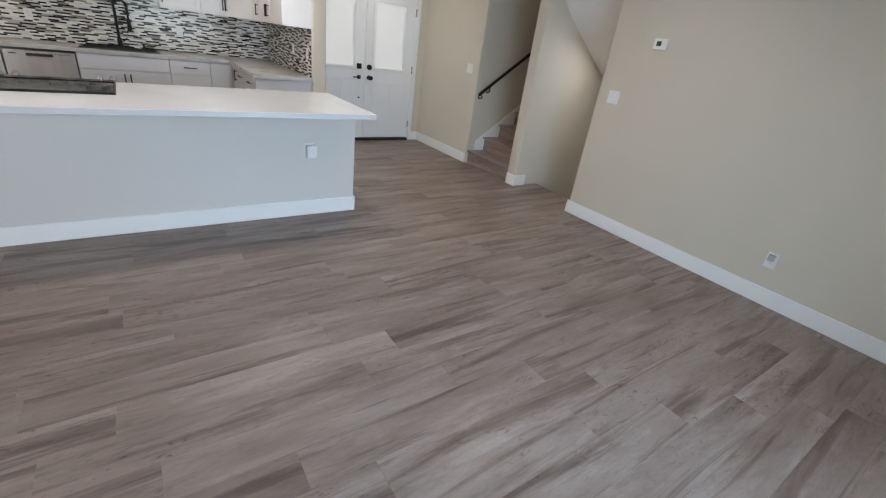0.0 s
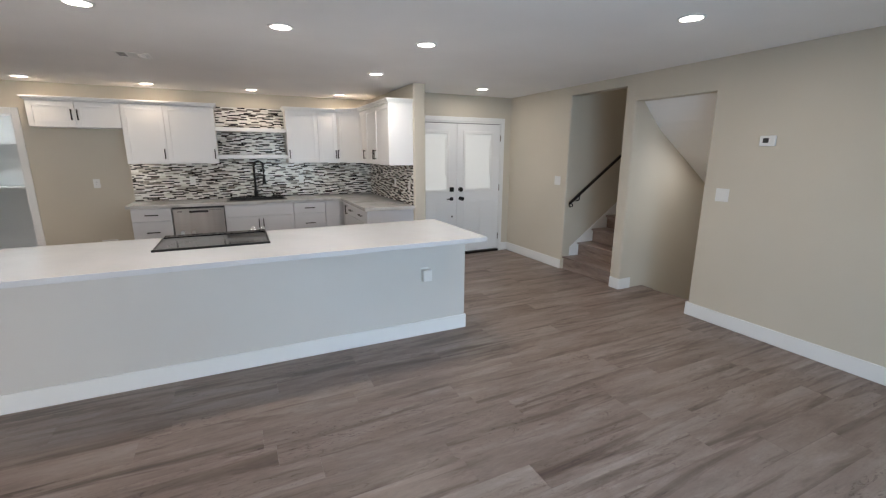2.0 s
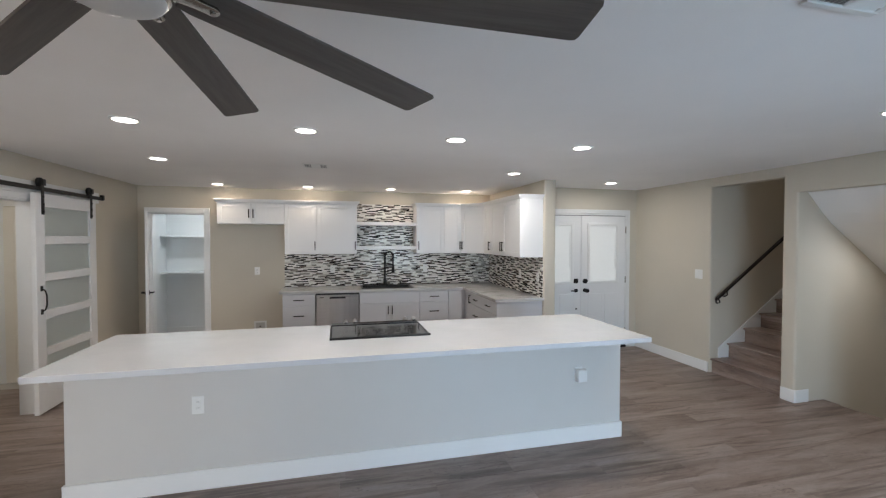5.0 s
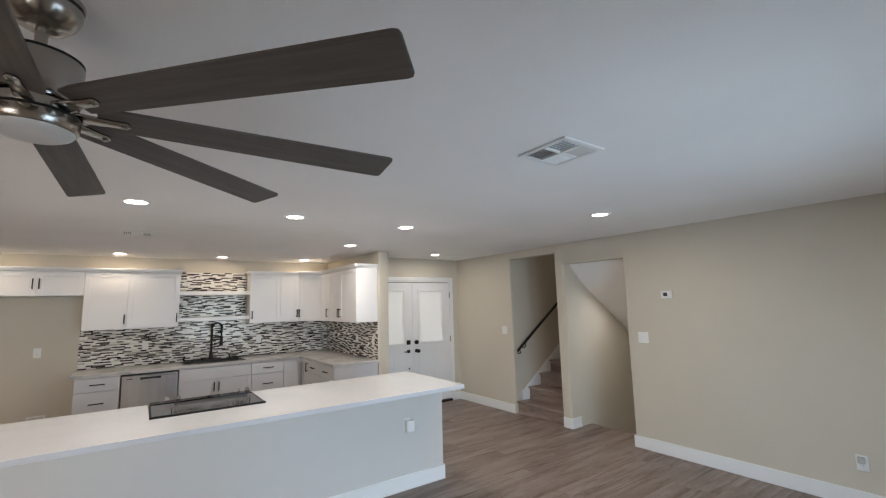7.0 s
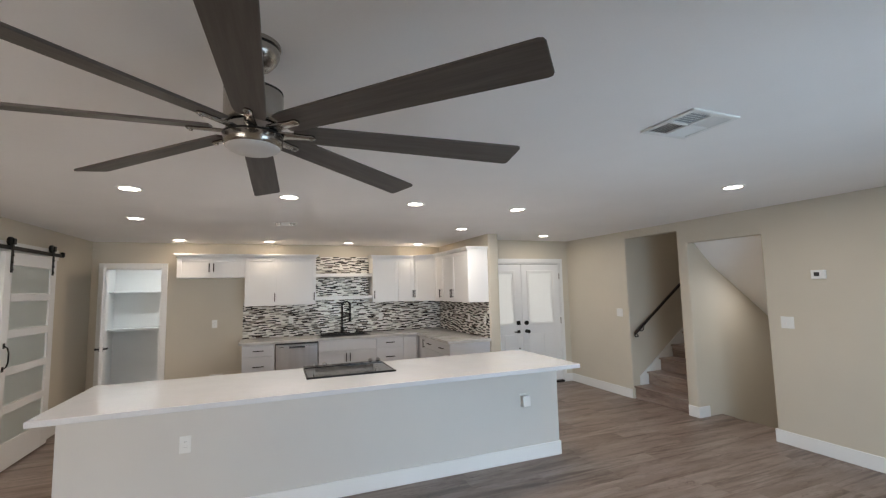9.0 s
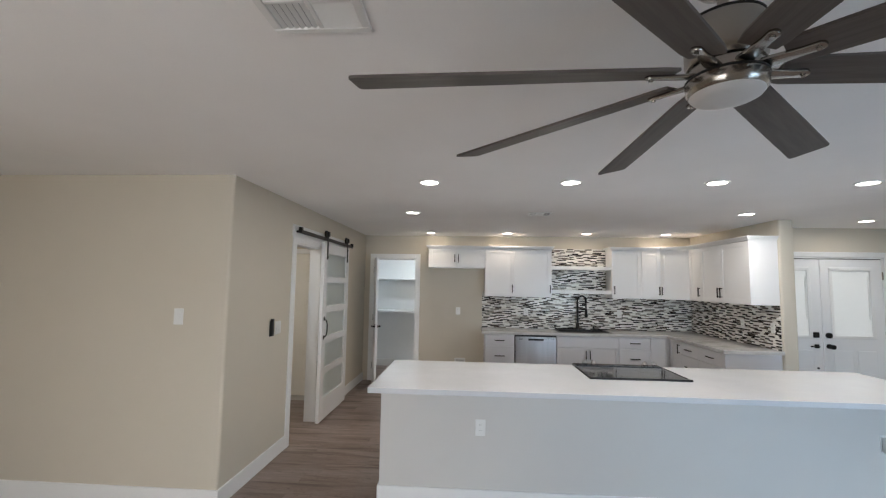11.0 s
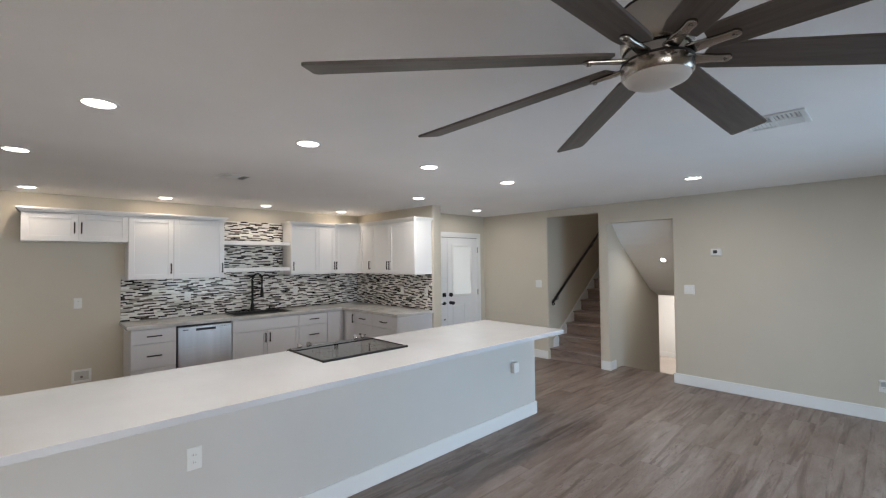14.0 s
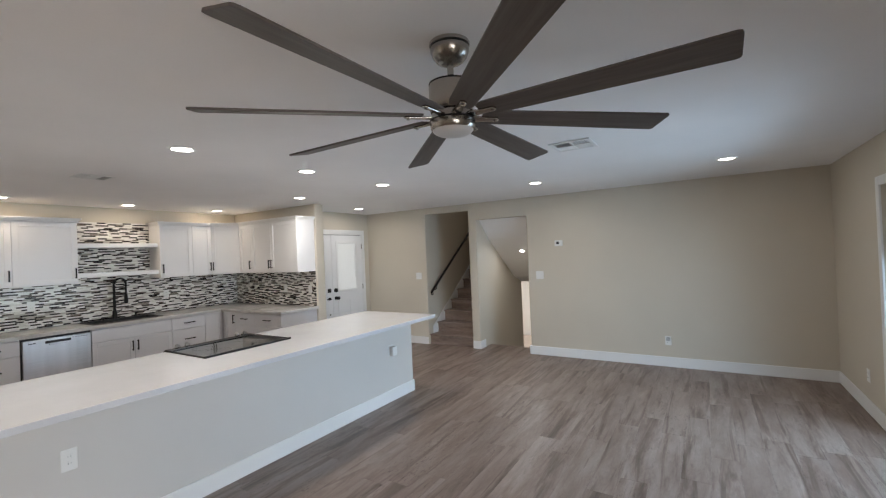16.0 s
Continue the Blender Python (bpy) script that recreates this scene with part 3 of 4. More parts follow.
for side in (-1, 1):
    tube([(0.615, side * 0.062, 0.955), (0.56, side * 0.064, 0.957), (0.49, side * 0.060, 0.951)], 0.011, 8, b)
part("lever", b, BLACK, dl, "black lever handles", True)
for hz in (0.25, 1.05, 1.85):
    part("hinge", box(-0.02, 0.015, -0.022, -0.012, hz - 0.05, hz + 0.05), BLACK, dl, "black hinge")

bm = box(XL - 0.2, -3.58, YB + T, 8.75, 0, H)
box(-3.58, -1.9, 8.66, 8.75, 0, H, bm=bm)
box(-2.03, -1.9, YB + T, 8.66, 0, H, bm=bm)
solid("wall_pantry", bm, PANTRY, "white painted pantry walls", "wall", "structure")
skirting("baseboard_pantry", [(-3.58, -2.03, 8.646, 8.66)])
for z in (1.10, 1.725):
    sh = thing("pantry_shelf", pose(0, 0, z), "white painted pantry shelf on the back wall", "shelf", "pantry shelves")
    part("board", box(-3.579, -2.031, 8.38, 8.659, -0.03, 0.0, 0.002), PANTRY, sh)
    part("cleat", box(-3.57, -2.04, 8.64, 8.659, -0.09, -0.03), PANTRY, sh)

# sliding barn door, its rail and opening
bo = thing("door_opening", pose(0, 0, 0), "white cased doorway to a side room", "doorway", kind="structure")
part("jamb", box(XL - T, XL, 4.46, 4.476, 0, 2.035), TRIM, bo)
part("jamb", box(XL - T, XL, 5.194, 5.21, 0, 2.035), TRIM, bo)
part("head", box(XL - T, XL, 4.476, 5.194, 2.02, 2.035), TRIM, bo)
part("casing", box(XL, XL + 0.016, 4.375, 4.46, 0, 2.035, 0.003), TRIM, bo)
part("casing", box(XL, XL + 0.016, 5.21, 5.295, 0, 2.035, 0.003), TRIM, bo)
part("casing", box(XL, XL + 0.016, 4.375, 5.295, 2.035, 2.09, 0.003), TRIM, bo)
part("track_board", box(XL, XL + 0.02, 4.36, 6.32, 2.09, 2.215, 0.003), TRIM, bo)

bd = thing("barn_door", pose(XL + 0.045, 5.09, 0.015), "white sliding barn door with five frosted glass panes", "sliding door")
W, HD = 1.02, 2.085
fr = bmesh.new()
box(0, 0.04, 0, 0.125, 0, HD, 0.003, fr)
box(0, 0.04, W - 0.125, W, 0, HD, 0.003, fr)
zs, z = [], 0.255
for k in range(5):
    zs.append((z, z + 0.275))
    z += 0.275 + 0.082
box(0, 0.04, 0.125, W - 0.125, 0, 0.255, 0.003, fr)
box(0, 0.04, 0.125, W - 0.125, zs[-1][1], HD, 0.003, fr)
for a, b2 in zip(zs, zs[1:]):
    box(0, 0.04, 0.125, W - 0.125, a[1], b2[0], 0.003, fr)
part("door_frame", fr, CAB, bd)
for a in zs:
    part("pane", box(0.014, 0.022, 0.120, W - 0.120, a[0] - 0.005, a[1] + 0.005), FROST, bd, "frosted glass pane")
b = tube([(0.042, 0.063, 0.965), (0.070, 0.063, 0.985), (0.082, 0.063, 1.03), (0.082, 0.063, 1.12), (0.070, 0.063, 1.165), (0.042, 0.063, 1.185)], 0.0065, 10)
for hz in (0.965, 1.185):
    box(0.0405, 0.046, 0.046, 0.080, hz - 0.025, hz + 0.025, 0.002, b)
part("pull_handle", b, BLACK, bd, "black bowed pull", True)
for yy in (0.10, W - 0.10):
    hg = part("hanger_strap", box(0.041, 0.047, yy - 0.02, yy + 0.02, HD - 0.20, HD + 0.09, 0.002), BLACK, bd, "black hanger strap")
    part("roller", cyl((0.022, yy, HD + 0.105), 0.045, 0.022, 'X', 24), BLACK, hg, smooth=True)
    for bz in (HD - 0.17, HD - 0.10, HD - 0.03):
        part("bolt", cyl((0.05, yy, bz), 0.010, 0.012, 'X', 8), BLACK, hg)
    part("axle_cap", box(0.045, 0.062, yy - 0.022, yy + 0.022, HD + 0.075, HD + 0.135, 0.004), BLACK, hg)
tr = thing("door_track", pose(XL + 0.067, 4.39, 2.145), "black steel sliding-door track", "door track")
part("bar", box(-0.004, 0.004, 0.0, 1.93, -0.02, 0.02, 0.001), BLACK, tr)
for yy in (0.03, 0.5, 1.0, 1.45, 1.9):
    part("spacer", cyl((-0.025, yy, 0), 0.011, 0.043, 'X', 10), BLACK, tr)
for yy in (0.025, 1.90):
    part("end_stop", box(-0.018, 0.018, yy - 0.02, yy + 0.02, -0.01, 0.045, 0.003), BLACK, tr)

# side room seen through that doorway
bm = box(-5.3, XL - T, 6.30, 6.42, 0, H)
box(-5.42, -5.3, YL + T, 6.42, 0, H, bm=bm)
solid("wall_side_room", bm, WALL, "warm greige walls of the side room", "wall", "structure")
cd = thing("door_3", pose(-4.395, 6.30, 0), "cream six-panel door in the side room", "door", kind="structure")
part("leaf", box(0.0, 0.76, -0.035, -0.002, 0.01, 2.03), CREAM, cd)
for c0, c1 in ((0.10, 0.35), (0.41, 0.66)):
    for z0, z1 in ((0.18, 0.78), (0.92, 1.50), (1.62, 1.90)):
        b = box(c0, c1, -0.041, -0.035, z0, z1, 0.004)
        box(c0 + 0.03, c1 - 0.03, -0.047, -0.041, z0 + 0.03, z1 - 0.03, 0.005, b)
        part("panel", b, CREAM, cd)
part("casing", box(-0.08, -0.005, -0.016, 0, 0, 2.11, 0.003), TRIM, cd)
part("casing", box(-0.005, 0.765, -0.016, 0, 2.04, 2.11, 0.003), TRIM, cd)

# patio door behind the walker
pa = thing("window_1", pose(0, YW, 0), "white framed glazed patio door", "patio door", kind="structure")
casing_w = 0.075
part("casing", box(DX1, DX1 + casing_w, 0.0, 0.016, 0, DTOP + casing_w, 0.003), TRIM, pa)
part("casing", box(DX0 - casing_w, DX0, 0.0, 0.016, 0, DTOP + casing_w, 0.003), TRIM, pa)
part("casing", box(DX0, DX1, 0.0, 0.016, DTOP, DTOP + casing_w, 0.003), TRIM, pa)
mid = (DX0 + DX1) / 2
for a, c, yy in ((DX0, mid + 0.03, -0.05), (mid - 0.03, DX1, -0.09)):
    b = box(a, a + 0.06, yy, yy + 0.035, 0.02, DTOP, 0.003)
    box(c - 0.06, c, yy, yy + 0.035, 0.02, DTOP, 0.003, b)
    box(a + 0.06, c - 0.06, yy, yy + 0.035, 0.02, 0.11, 0.003, b)
    box(a + 0.06, c - 0.06, yy, yy + 0.035, DTOP - 0.07, DTOP, 0.003, b)
    sash = part("sash", b, TRIM, pa)
    pane = part("pane", box(a + 0.055, c - 0.055, yy + 0.014, yy + 0.02, 0.105, DTOP - 0.065), GLASS, sash)
    pane.visible_shadow = False
part("sill", box(DX0, DX1, -T, 0.0, 0.0, 0.02), NICKEL, pa)
# unseen window, assumed here to account for the added light
wi = thing("window_2", pose(0, YW, 0), "assumed white framed window, out of view in the rear wall", "window", kind="structure")
b = box(WX0, WX0 + 0.05, -0.10, -0.04, WZ0, WZ1, 0.003)
box(WX1 - 0.05, WX1, -0.10, -0.04, WZ0, WZ1, 0.003, b)
box(WX0 + 0.05, WX1 - 0.05, -0.10, -0.04, WZ0, WZ0 + 0.05, 0.003, b)
box(WX0 + 0.05, WX1 - 0.05, -0.10, -0.04, WZ1 - 0.05, WZ1, 0.003, b)
box((WX0 + WX1) / 2 - 0.03, (WX0 + WX1) / 2 + 0.03, -0.10, -0.04, WZ0 + 0.05, WZ1 - 0.05, 0.003, b)
part("window_frame", b, TRIM, wi)
pane = part("pane", box(WX0 + 0.045, WX1 - 0.045, -0.073, -0.067, WZ0 + 0.045, WZ1 - 0.045), GLASS, wi)
pane.visible_shadow = False
part("window_sill", box(WX0 - 0.03, WX1 + 0.03, -0.03, 0.03, WZ0 - 0.025, WZ0, 0.003), TRIM, wi)
solid("ground", box(-60, 60, -60, YW - T, -0.3, -0.16), CONCRETE, "plain concrete ground outside", "ground", "structure")

# ---------------------------------------------------------------- kitchen


def pull(parent, x, y, z, upright=True, length=0.13):
    b = bmesh.new()
    h = length / 2
    if upright:
        box(x - 0.0065, x + 0.0065, y - 0.034, y - 0.022, z - h, z + h, 0.002, b)
        for s in (-1, 1):
            box(x - 0.005, x + 0.005, y - 0.024, y, z + s * (h - 0.012) - 0.005, z + s * (h - 0.012) + 0.005, 0, b)
    else:
        box(x - h, x + h, y - 0.032, y - 0.022, z - 0.0065, z + 0.0065, 0.002, b)
        for s in (-1, 1):
            box(x + s * (h - 0.012) - 0.005, x + s * (h - 0.012) + 0.005, y - 0.024, y, z - 0.005, z + 0.005, 0, b)
    return part("handle", b, BLACK, parent, "black bar handle")


def shaker(parent, name, x0, x1, z0, z1, y=0.0, rail=0.058, t=0.02, paint=None):
    """A door or drawer front with a raised frame round a sunk panel; its back lies at y."""
    f = y - t
    paint = paint or CAB
    d = part(name, box(x0 + rail - 0.004, x1 - rail + 0.004, f + 0.009, y - 0.003, z0 + rail - 0.004, z1 - rail + 0.004), paint, parent)
    for a, c in ((x0, x0 + rail), (x1 - rail, x1)):
        part("stile", box(a, c, f, y, z0, z1, 0.0015), paint, d)
    for a, c in ((z0, z0 + rail), (z1 - rail, z1)):
        part("rail", box(x0 + rail, x1 - rail, f, y, a, c, 0.0015), paint, d)
    return d


def slab(parent, name, x0, x1, z0, z1, y=0.0, t=0.02):
    return part(name, box(x0, x1, y - t, y, z0, z1, 0.002), CABLOW, parent)


G = 0.002      # half the gap between fronts
UB, UT, BB, BTOP = 1.44, 2.20, 0.10, 0.878


def upper(m, width, doors, z0=UB, label="white shaker wall cabinet with black handles", depth=0.315):
    """Wall cabinet: doors is a list of (x0, x1, side of the handle)."""
    c = thing("wall_cabinet", m, label, "cabinet", "kitchen wall cabinets")
    part("body", box(0.001, width - 0.001, 0.0, depth, z0, UT, 0.001), CAB, c)
    for x0, x1, side in doors:
        d = shaker(c, "door", x0 + G, x1 - G, z0 + 0.004, UT - 0.006)
        hx = x0 + 0.03 if side == 'L' else x1 - 0.03
        pull(d, hx, -0.02, z0 + (0.13 if z0 < 1.6 else 0.15))
    return c


FU = 7.06 + 0.02   # carcass front of the wall cabinets; doors stand 20 mm before it
upper(pose(-2.38, FU, 0), 0.915, [(0, 0.4575, 'R'), (0.4575, 0.915, 'L')], 1.89, "short white wall cabinet over the fridge space", YB - FU - 0.002)
upper(pose(-1.465, FU, 0), 1.06, [(0, 0.465, 'R'), (0.465, 1.06, 'R')], depth=YB - FU - 0.002)
upper(pose(0.53, FU, 0), 0.455, [(0, 0.455, 'L')], depth=YB - FU - 0.002)
upper(pose(0.985, FU, 0), 0.29, [(0, 0.29, 'R')], label="narrow white shaker wall cabinet", depth=YB - FU - 0.002)
XU = 1.56 + 0.02
upper(pose(XU, 6.77, 0, 0, 0, -90), 0.32, [(0, 0.32, 'R')], label="narrow white shaker wall cabinet", depth=1.883 - XU)
upper(pose(XU, 6.45, 0, 0, 0, -90), 1.065, [(0, 0.47, 'R'), (0.47, 1.065, 'L')], depth=1.883 - XU)
# diagonal corner wall cabinet
cc = thing("corner_wall_cabinet", pose(0, 0, 0), "white diagonal corner wall cabinet", "cabinet", "kitchen wall cabinets")
part("body", prism([(1.277, FU), (XU, 6.772), (1.883, 6.772), (1.883, YB - 0.002), (1.277, YB - 0.002)], UB, UT), CAB, cc)
dd = math.hypot(XU - 1.277, FU - 6.772)
cdoor = shaker(cc, "door", 0.012, dd - 0.012, UB + 0.004, UT - 0.006)
cdoor.matrix_basis = pose(1.277, FU, 0, 0, 0, -math.degrees(math.atan2(FU - 6.772, XU - 1.277)))
pull(cdoor, 0.042, -0.02, UB + 0.13)

# crown along the tops of the wall cabinets


def crown(pts):
    """A stepped crown that follows the cabinet fronts."""
    b = bmesh.new()
    for (dx, z0, z1) in ((0.012, UT, UT + 0.018), (0.026, UT + 0.018, UT + 0.034), (0.038, UT + 0.034, UT + 0.05)):
        lo, hi = [], []
        for i, p in enumerate(pts):
            a = Vector(pts[max(i - 1, 0)])
            c = Vector(pts[min(i + 1, len(pts) - 1)])
            p = Vector(p)
            ns = []
            for q0, q1 in ((a, p), (p, c)):
                if (q1 - q0).length > 1e-6:
                    d = (q1 - q0).normalized()
                    ns.append(Vector((d.y, -d.x)))
            n = sum(ns, Vector((0, 0)))
            n.normalize()
            n = n / max(0.5, n.dot(ns[0]))
            lo.append(p + n * dx)
            hi.append(p - n * 0.02)
        for i in range(len(pts) - 1):
            quad = [lo[i], lo[i + 1], hi[i + 1], hi[i]]
            prism([(v.x, v.y) for v in quad], z0, z1, 0, 'XY', b)
    return b


FC, XC = 7.06, 1.56
solid("trim_crown_west", crown([(-2.38, YB - 0.01), (-2.38, FC), (-0.405, FC), (-0.405, YB - 0.01)]), TRIM, "white crown molding on the wall cabinets", "crown molding", "structure")
solid("trim_crown_east", crown([(0.53, YB - 0.01), (0.53, FC), (1.268, FC), (XC, 6.765), (XC, 5.385), (1.88, 5.385)]), TRIM, "white crown molding on the wall cabinets", "crown molding", "structure")

# floating shelves over the sink
for z0, z1, y0, y1, x1 in ((1.505, 1.56, 7.10, 7.355, 0.529), (1.885, 1.94, 7.10, 7.355, 0.529)):
    s_ = solid("floating_shelf", box(-0.404, x1, y0, y1, z0, z1, 0.003), CAB, "thick white floating shelf on the mosaic", "shelf")
    tagged(s_, group="floating shelves")

# base cabinets
FB = 6.79 + 0.02


def base(m, width, fronts, label="pale grey base cabinet with black handles", depth=0.555):
    """fronts: (kind, x0, x1, z0, z1, handle side or None)."""
    c = thing("base_cabinet", m, label, "cabinet", "kitchen base cabinets")
    part("body", box(0.001, width - 0.001, 0.0, depth, BB, BTOP, 0.001), CABLOW, c)
    part("toe_kick", box(0.001, width - 0.001, 0.06, 0.075, 0.0, BB), CABLOW, c)
    for kind, x0, x1, z0, z1, side in fronts:
        if kind == "drawer":
            d = slab(c, "drawer_front", x0 + G, x1 - G, z0 + G, z1 - G)
            if side:
                pull(d, (x0 + x1) / 2, -0.02, (z0 + z1) / 2, False, 0.15)
        else:
            d = shaker(c, "door", x0 + G, x1 - G, z0 + G, z1 - G, rail=0.05, paint=CABLOW)
            if side:
                pull(d, x0 + 0.03 if side == 'L' else x1 - 0.03, -0.02, z1 - 0.10)
    return c


Z3 = [(0.705, 0.868), (0.415, 0.70), (0.115, 0.41)]
base(pose(-1.47, FB, 0), 0.45, [("drawer", 0, 0.45, a, b, 'C') for a, b in Z3], "pale grey three-drawer base cabinet")
base(pose(-0.385, FB, 0), 0.91, [("drawer", 0, 0.91, 0.705, 0.868, None), ("door", 0, 0.455, 0.115, 0.70, 'R'), ("door", 0.455, 0.91, 0.115, 0.70, 'L')], "pale grey two-door sink base cabinet")
base(pose(0.527, FB, 0), 0.458, [("drawer", 0, 0.458, a, b, 'C') for a, b in Z3], "pale grey three-drawer base cabinet")
base(pose(0.987, FB, 0), 0.283, [("door", 0, 0.262, 0.115, 0.868, None)], "pale grey corner base cabinet")
XB = 1.25 + 0.02
base(pose(XB, 6.81, 0, 0, 0, -90), 0.37, [("door", 0.075, 0.37, 0.115, 0.868, 'R')], "pale grey corner base cabinet", 0.61)
base(pose(XB, 6.44, 0, 0, 0, -90), 0.46, [("drawer", 0, 0.46, 0.705, 0.868, 'C'), ("drawer", 0, 0.46, 0.415, 0.70, 'C'), ("drawer", 0, 0.46, 0.115, 0.41, 'C')], "pale grey three-drawer base cabinet", 0.61)
base(pose(XB, 5.98, 0, 0, 0, -90), 0.595, [("drawer", 0, 0.595, a, b, 'C') for a, b in Z3], "pale grey three-drawer base cabinet", 0.61)

# dishwasher
dw = thing("dishwasher", pose(-1.015, FB, 0), "stainless steel dishwasher between base cabinets", "dishwasher")
part("tub", box(0.004, 0.624, 0.0, 0.55, 0.08, 0.872), DARKPL, dw)
part("door", box(0.010, 0.618, -0.035, 0.0, 0.125, 0.85, 0.006, seg=2), STEEL, dw, "brushed stainless door")
b = box(0.20, 0.428, -0.046, -0.034, 0.795, 0.825, 0.005, seg=2)
part("pocket_handle", b, DARKPL, dw, "recessed dark handle")
part("handle_lip", box(0.23, 0.398, -0.052, -0.034, 0.776, 0.797, 0.006, seg=2), STEEL, dw)
for k in range(6):
    part("button_mark", box(0.44 + 0.026 * k, 0.455 + 0.026 * k, -0.0362, -0.0345, 0.822, 0.829), DARKPL, dw)
part("badge", box(0.06, 0.12, -0.0362, -0.0345, 0.81, 0.82), DARKPL, dw)
part("kick_plate", box(0.010, 0.618, 0.03, 0.04, 0.0, 0.115), DARKPL, dw)

# L-shaped worktop with the sink cut out
CT0, CT1 = 0.88, 0.92
bm = bmesh.new()
SX0, SX1, SY0, SY1 = -0.33, 0.43, 6.87, 7.25
for poly in ([(-1.512, 6.755), (SX0, 6.755), (SX0, YB - 0.012), (-1.512, YB - 0.012)],
             [(SX0, 6.755), (SX1, 6.755), (SX1, SY0), (SX0, SY0)],
             [(SX0, SY1), (SX1, SY1), (SX1, YB - 0.012), (SX0, YB - 0.012)],
             [(SX1, 6.755), (1.215, 6.755), (1.215, 5.345), (1.883, 5.345), (1.883, YB - 0.012), (SX1, YB - 0.012)]):
    prism(poly, CT0, CT1, 0, 'XY', bm)
bmesh.ops.remove_doubles(bm, verts=bm.verts, dist=1e-5)
solid("kitchen_worktop", bm, MARBLE, "pale grey veined stone worktop in an L", "worktop")

sink = thing("sink", pose(0, 0, CT1), "black drop-in kitchen sink", "sink")
b = bmesh.new()
for a in ((SX0 - 0.02, SX0 + 0.012, SY0 - 0.02, SY1 + 0.02), (SX1 - 0.012, SX1 + 0.02, SY0 - 0.02, SY1 + 0.02), (SX0 + 0.012, SX1 - 0.012, SY0 - 0.02, SY0 + 0.012), (SX0 + 0.012, SX1 - 0.012, SY1 - 0.012, SY1 + 0.02)):
    box(*a, 0.0005, 0.010, 0.003, b)
part("rim", b, SINKM, sink)
b = bmesh.new()
box(SX0 + 0.002, SX0 + 0.010, SY0 + 0.002, SY1 - 0.002, -0.2, 0.0, 0, b)
box(SX1 - 0.010, SX1 - 0.002, SY0 + 0.002, SY1 - 0.002, -0.2, 0.0, 0, b)
box(SX0 + 0.010, SX1 - 0.010, SY0 + 0.002, SY0 + 0.010, -0.2, 0.0, 0, b)
box(SX0 + 0.010, SX1 - 0.010, SY1 - 0.010, SY1 - 0.002, -0.2, 0.0, 0, b)
box(SX0 + 0.010, SX1 - 0.010, SY0 + 0.010, SY1 - 0.010, -0.2, -0.19, 0, b)
part("bowl", b, SINKM, sink)

fa = thing("faucet", pose(0.05, 7.305, CT1), "matt black spring pull-down faucet", "faucet")
part("base", lathe([(0.0, 0), (0.03, 0), (0.03, 0.008), (0.027, 0.014), (0.026, 0.10), (0.020, 0.115), (0.0, 0.115)], 20), BLACK, fa, smooth=True)
part("post", cyl((0, 0, 0.27), 0.016, 0.34, 'Z', 14), BLACK, fa, smooth=True)
arch = [(0, 0, 0.40)] + [(0.065 - 0.065 * math.cos(a), -0.02 * math.sin(a / 2), 0.48 + 0.065 * math.sin(a)) for a in np.linspace(0, math.pi, 14)] + [(0.13, -0.02, 0.38), (0.13, -0.02, 0.33)]
part("hose", tube(arch, 0.012, 8), BLACK, fa, smooth=True)
coil = []
dense = []
for a, c in zip(arch, arch[1:]):
    for k in range(8):
        dense.append(Vector(a).lerp(Vector(c), k / 8))
for i, p in enumerate(dense[:-9]):
    ang2 = i * 1.5
    coil.append(p + Vector((0.018 * math.cos(ang2), 0.018 * math.sin(ang2), 0)))
part("spring", tube(coil, 0.0042, 5), BLACK, fa, smooth=True)
part("spray_head", lathe([(0.0, 0.20), (0.023, 0.20), (0.025, 0.22), (0.020, 0.30), (0.016, 0.345), (0.0, 0.345)], 16, (0.13, -0.02, 0)), BLACK, fa, smooth=True)
part("holder_arm", tube([(0, 0, 0.30), (0.06, -0.01, 0.30), (0.128, -0.02, 0.30)], 0.006, 8), BLACK, fa)
part("lever", tube([(0.015, 0, 0.07), (0.05, 0, 0.085), (0.085, 0, 0.12)], 0.007, 8), BLACK, fa, smooth=True)
so = thing("soap_dispenser", pose(0.30, 7.305, CT1), "small black soap dispenser beside the sink", "soap dispenser")
part("body", lathe([(0, 0), (0.018, 0), (0.018, 0.01), (0.012, 0.015), (0.012, 0.06), (0, 0.06)], 16), BLACK, so, smooth=True)
part("spout", tube([(0, 0, 0.055), (0, -0.02, 0.068), (0, -0.07, 0.066)], 0.006, 8), BLACK, so, smooth=True)

# ---------------------------------------------------------------- island
IX0, IX1, IY0, IY1 = -2.362, 1.620, 3.468, 4.12
isl = thing("kitchen_island", pose(0, 0, 0), "pale grey painted kitchen island with white baseboard", "kitchen island")
b = bmesh.new()
prism([(IX0, IY0), (IX1, IY0), (IX1, IY1), (0.003, IY1), (0.003, 3.62), (-0.763, 3.62), (-0.763, IY1), (IX0, IY1)], 0, CT0, 0, 'XY', b)
part("body", b, ISLAND, isl)
part("front_baseboard", box(IX0 - BT, IX1 + BT, IY0 - BT, IY0, 0, BH, 0.003), TRIM, isl)
part("side_baseboard", box(IX0 - BT, IX0, IY0, IY1, 0, BH, 0.003), TRIM, isl)
part("side_baseboard", box(IX1, IX1 + BT, IY0, IY1, 0, BH, 0.003), TRIM, isl)
top = prism([(-2.39, 3.13), (1.647, 3.13), (1.647, 4.19), (0.004, 4.19), (0.004, 3.606), (-0.764, 3.606), (-0.764, 4.19), (-2.39, 4.19)], 0.882, CT1, 0.003)
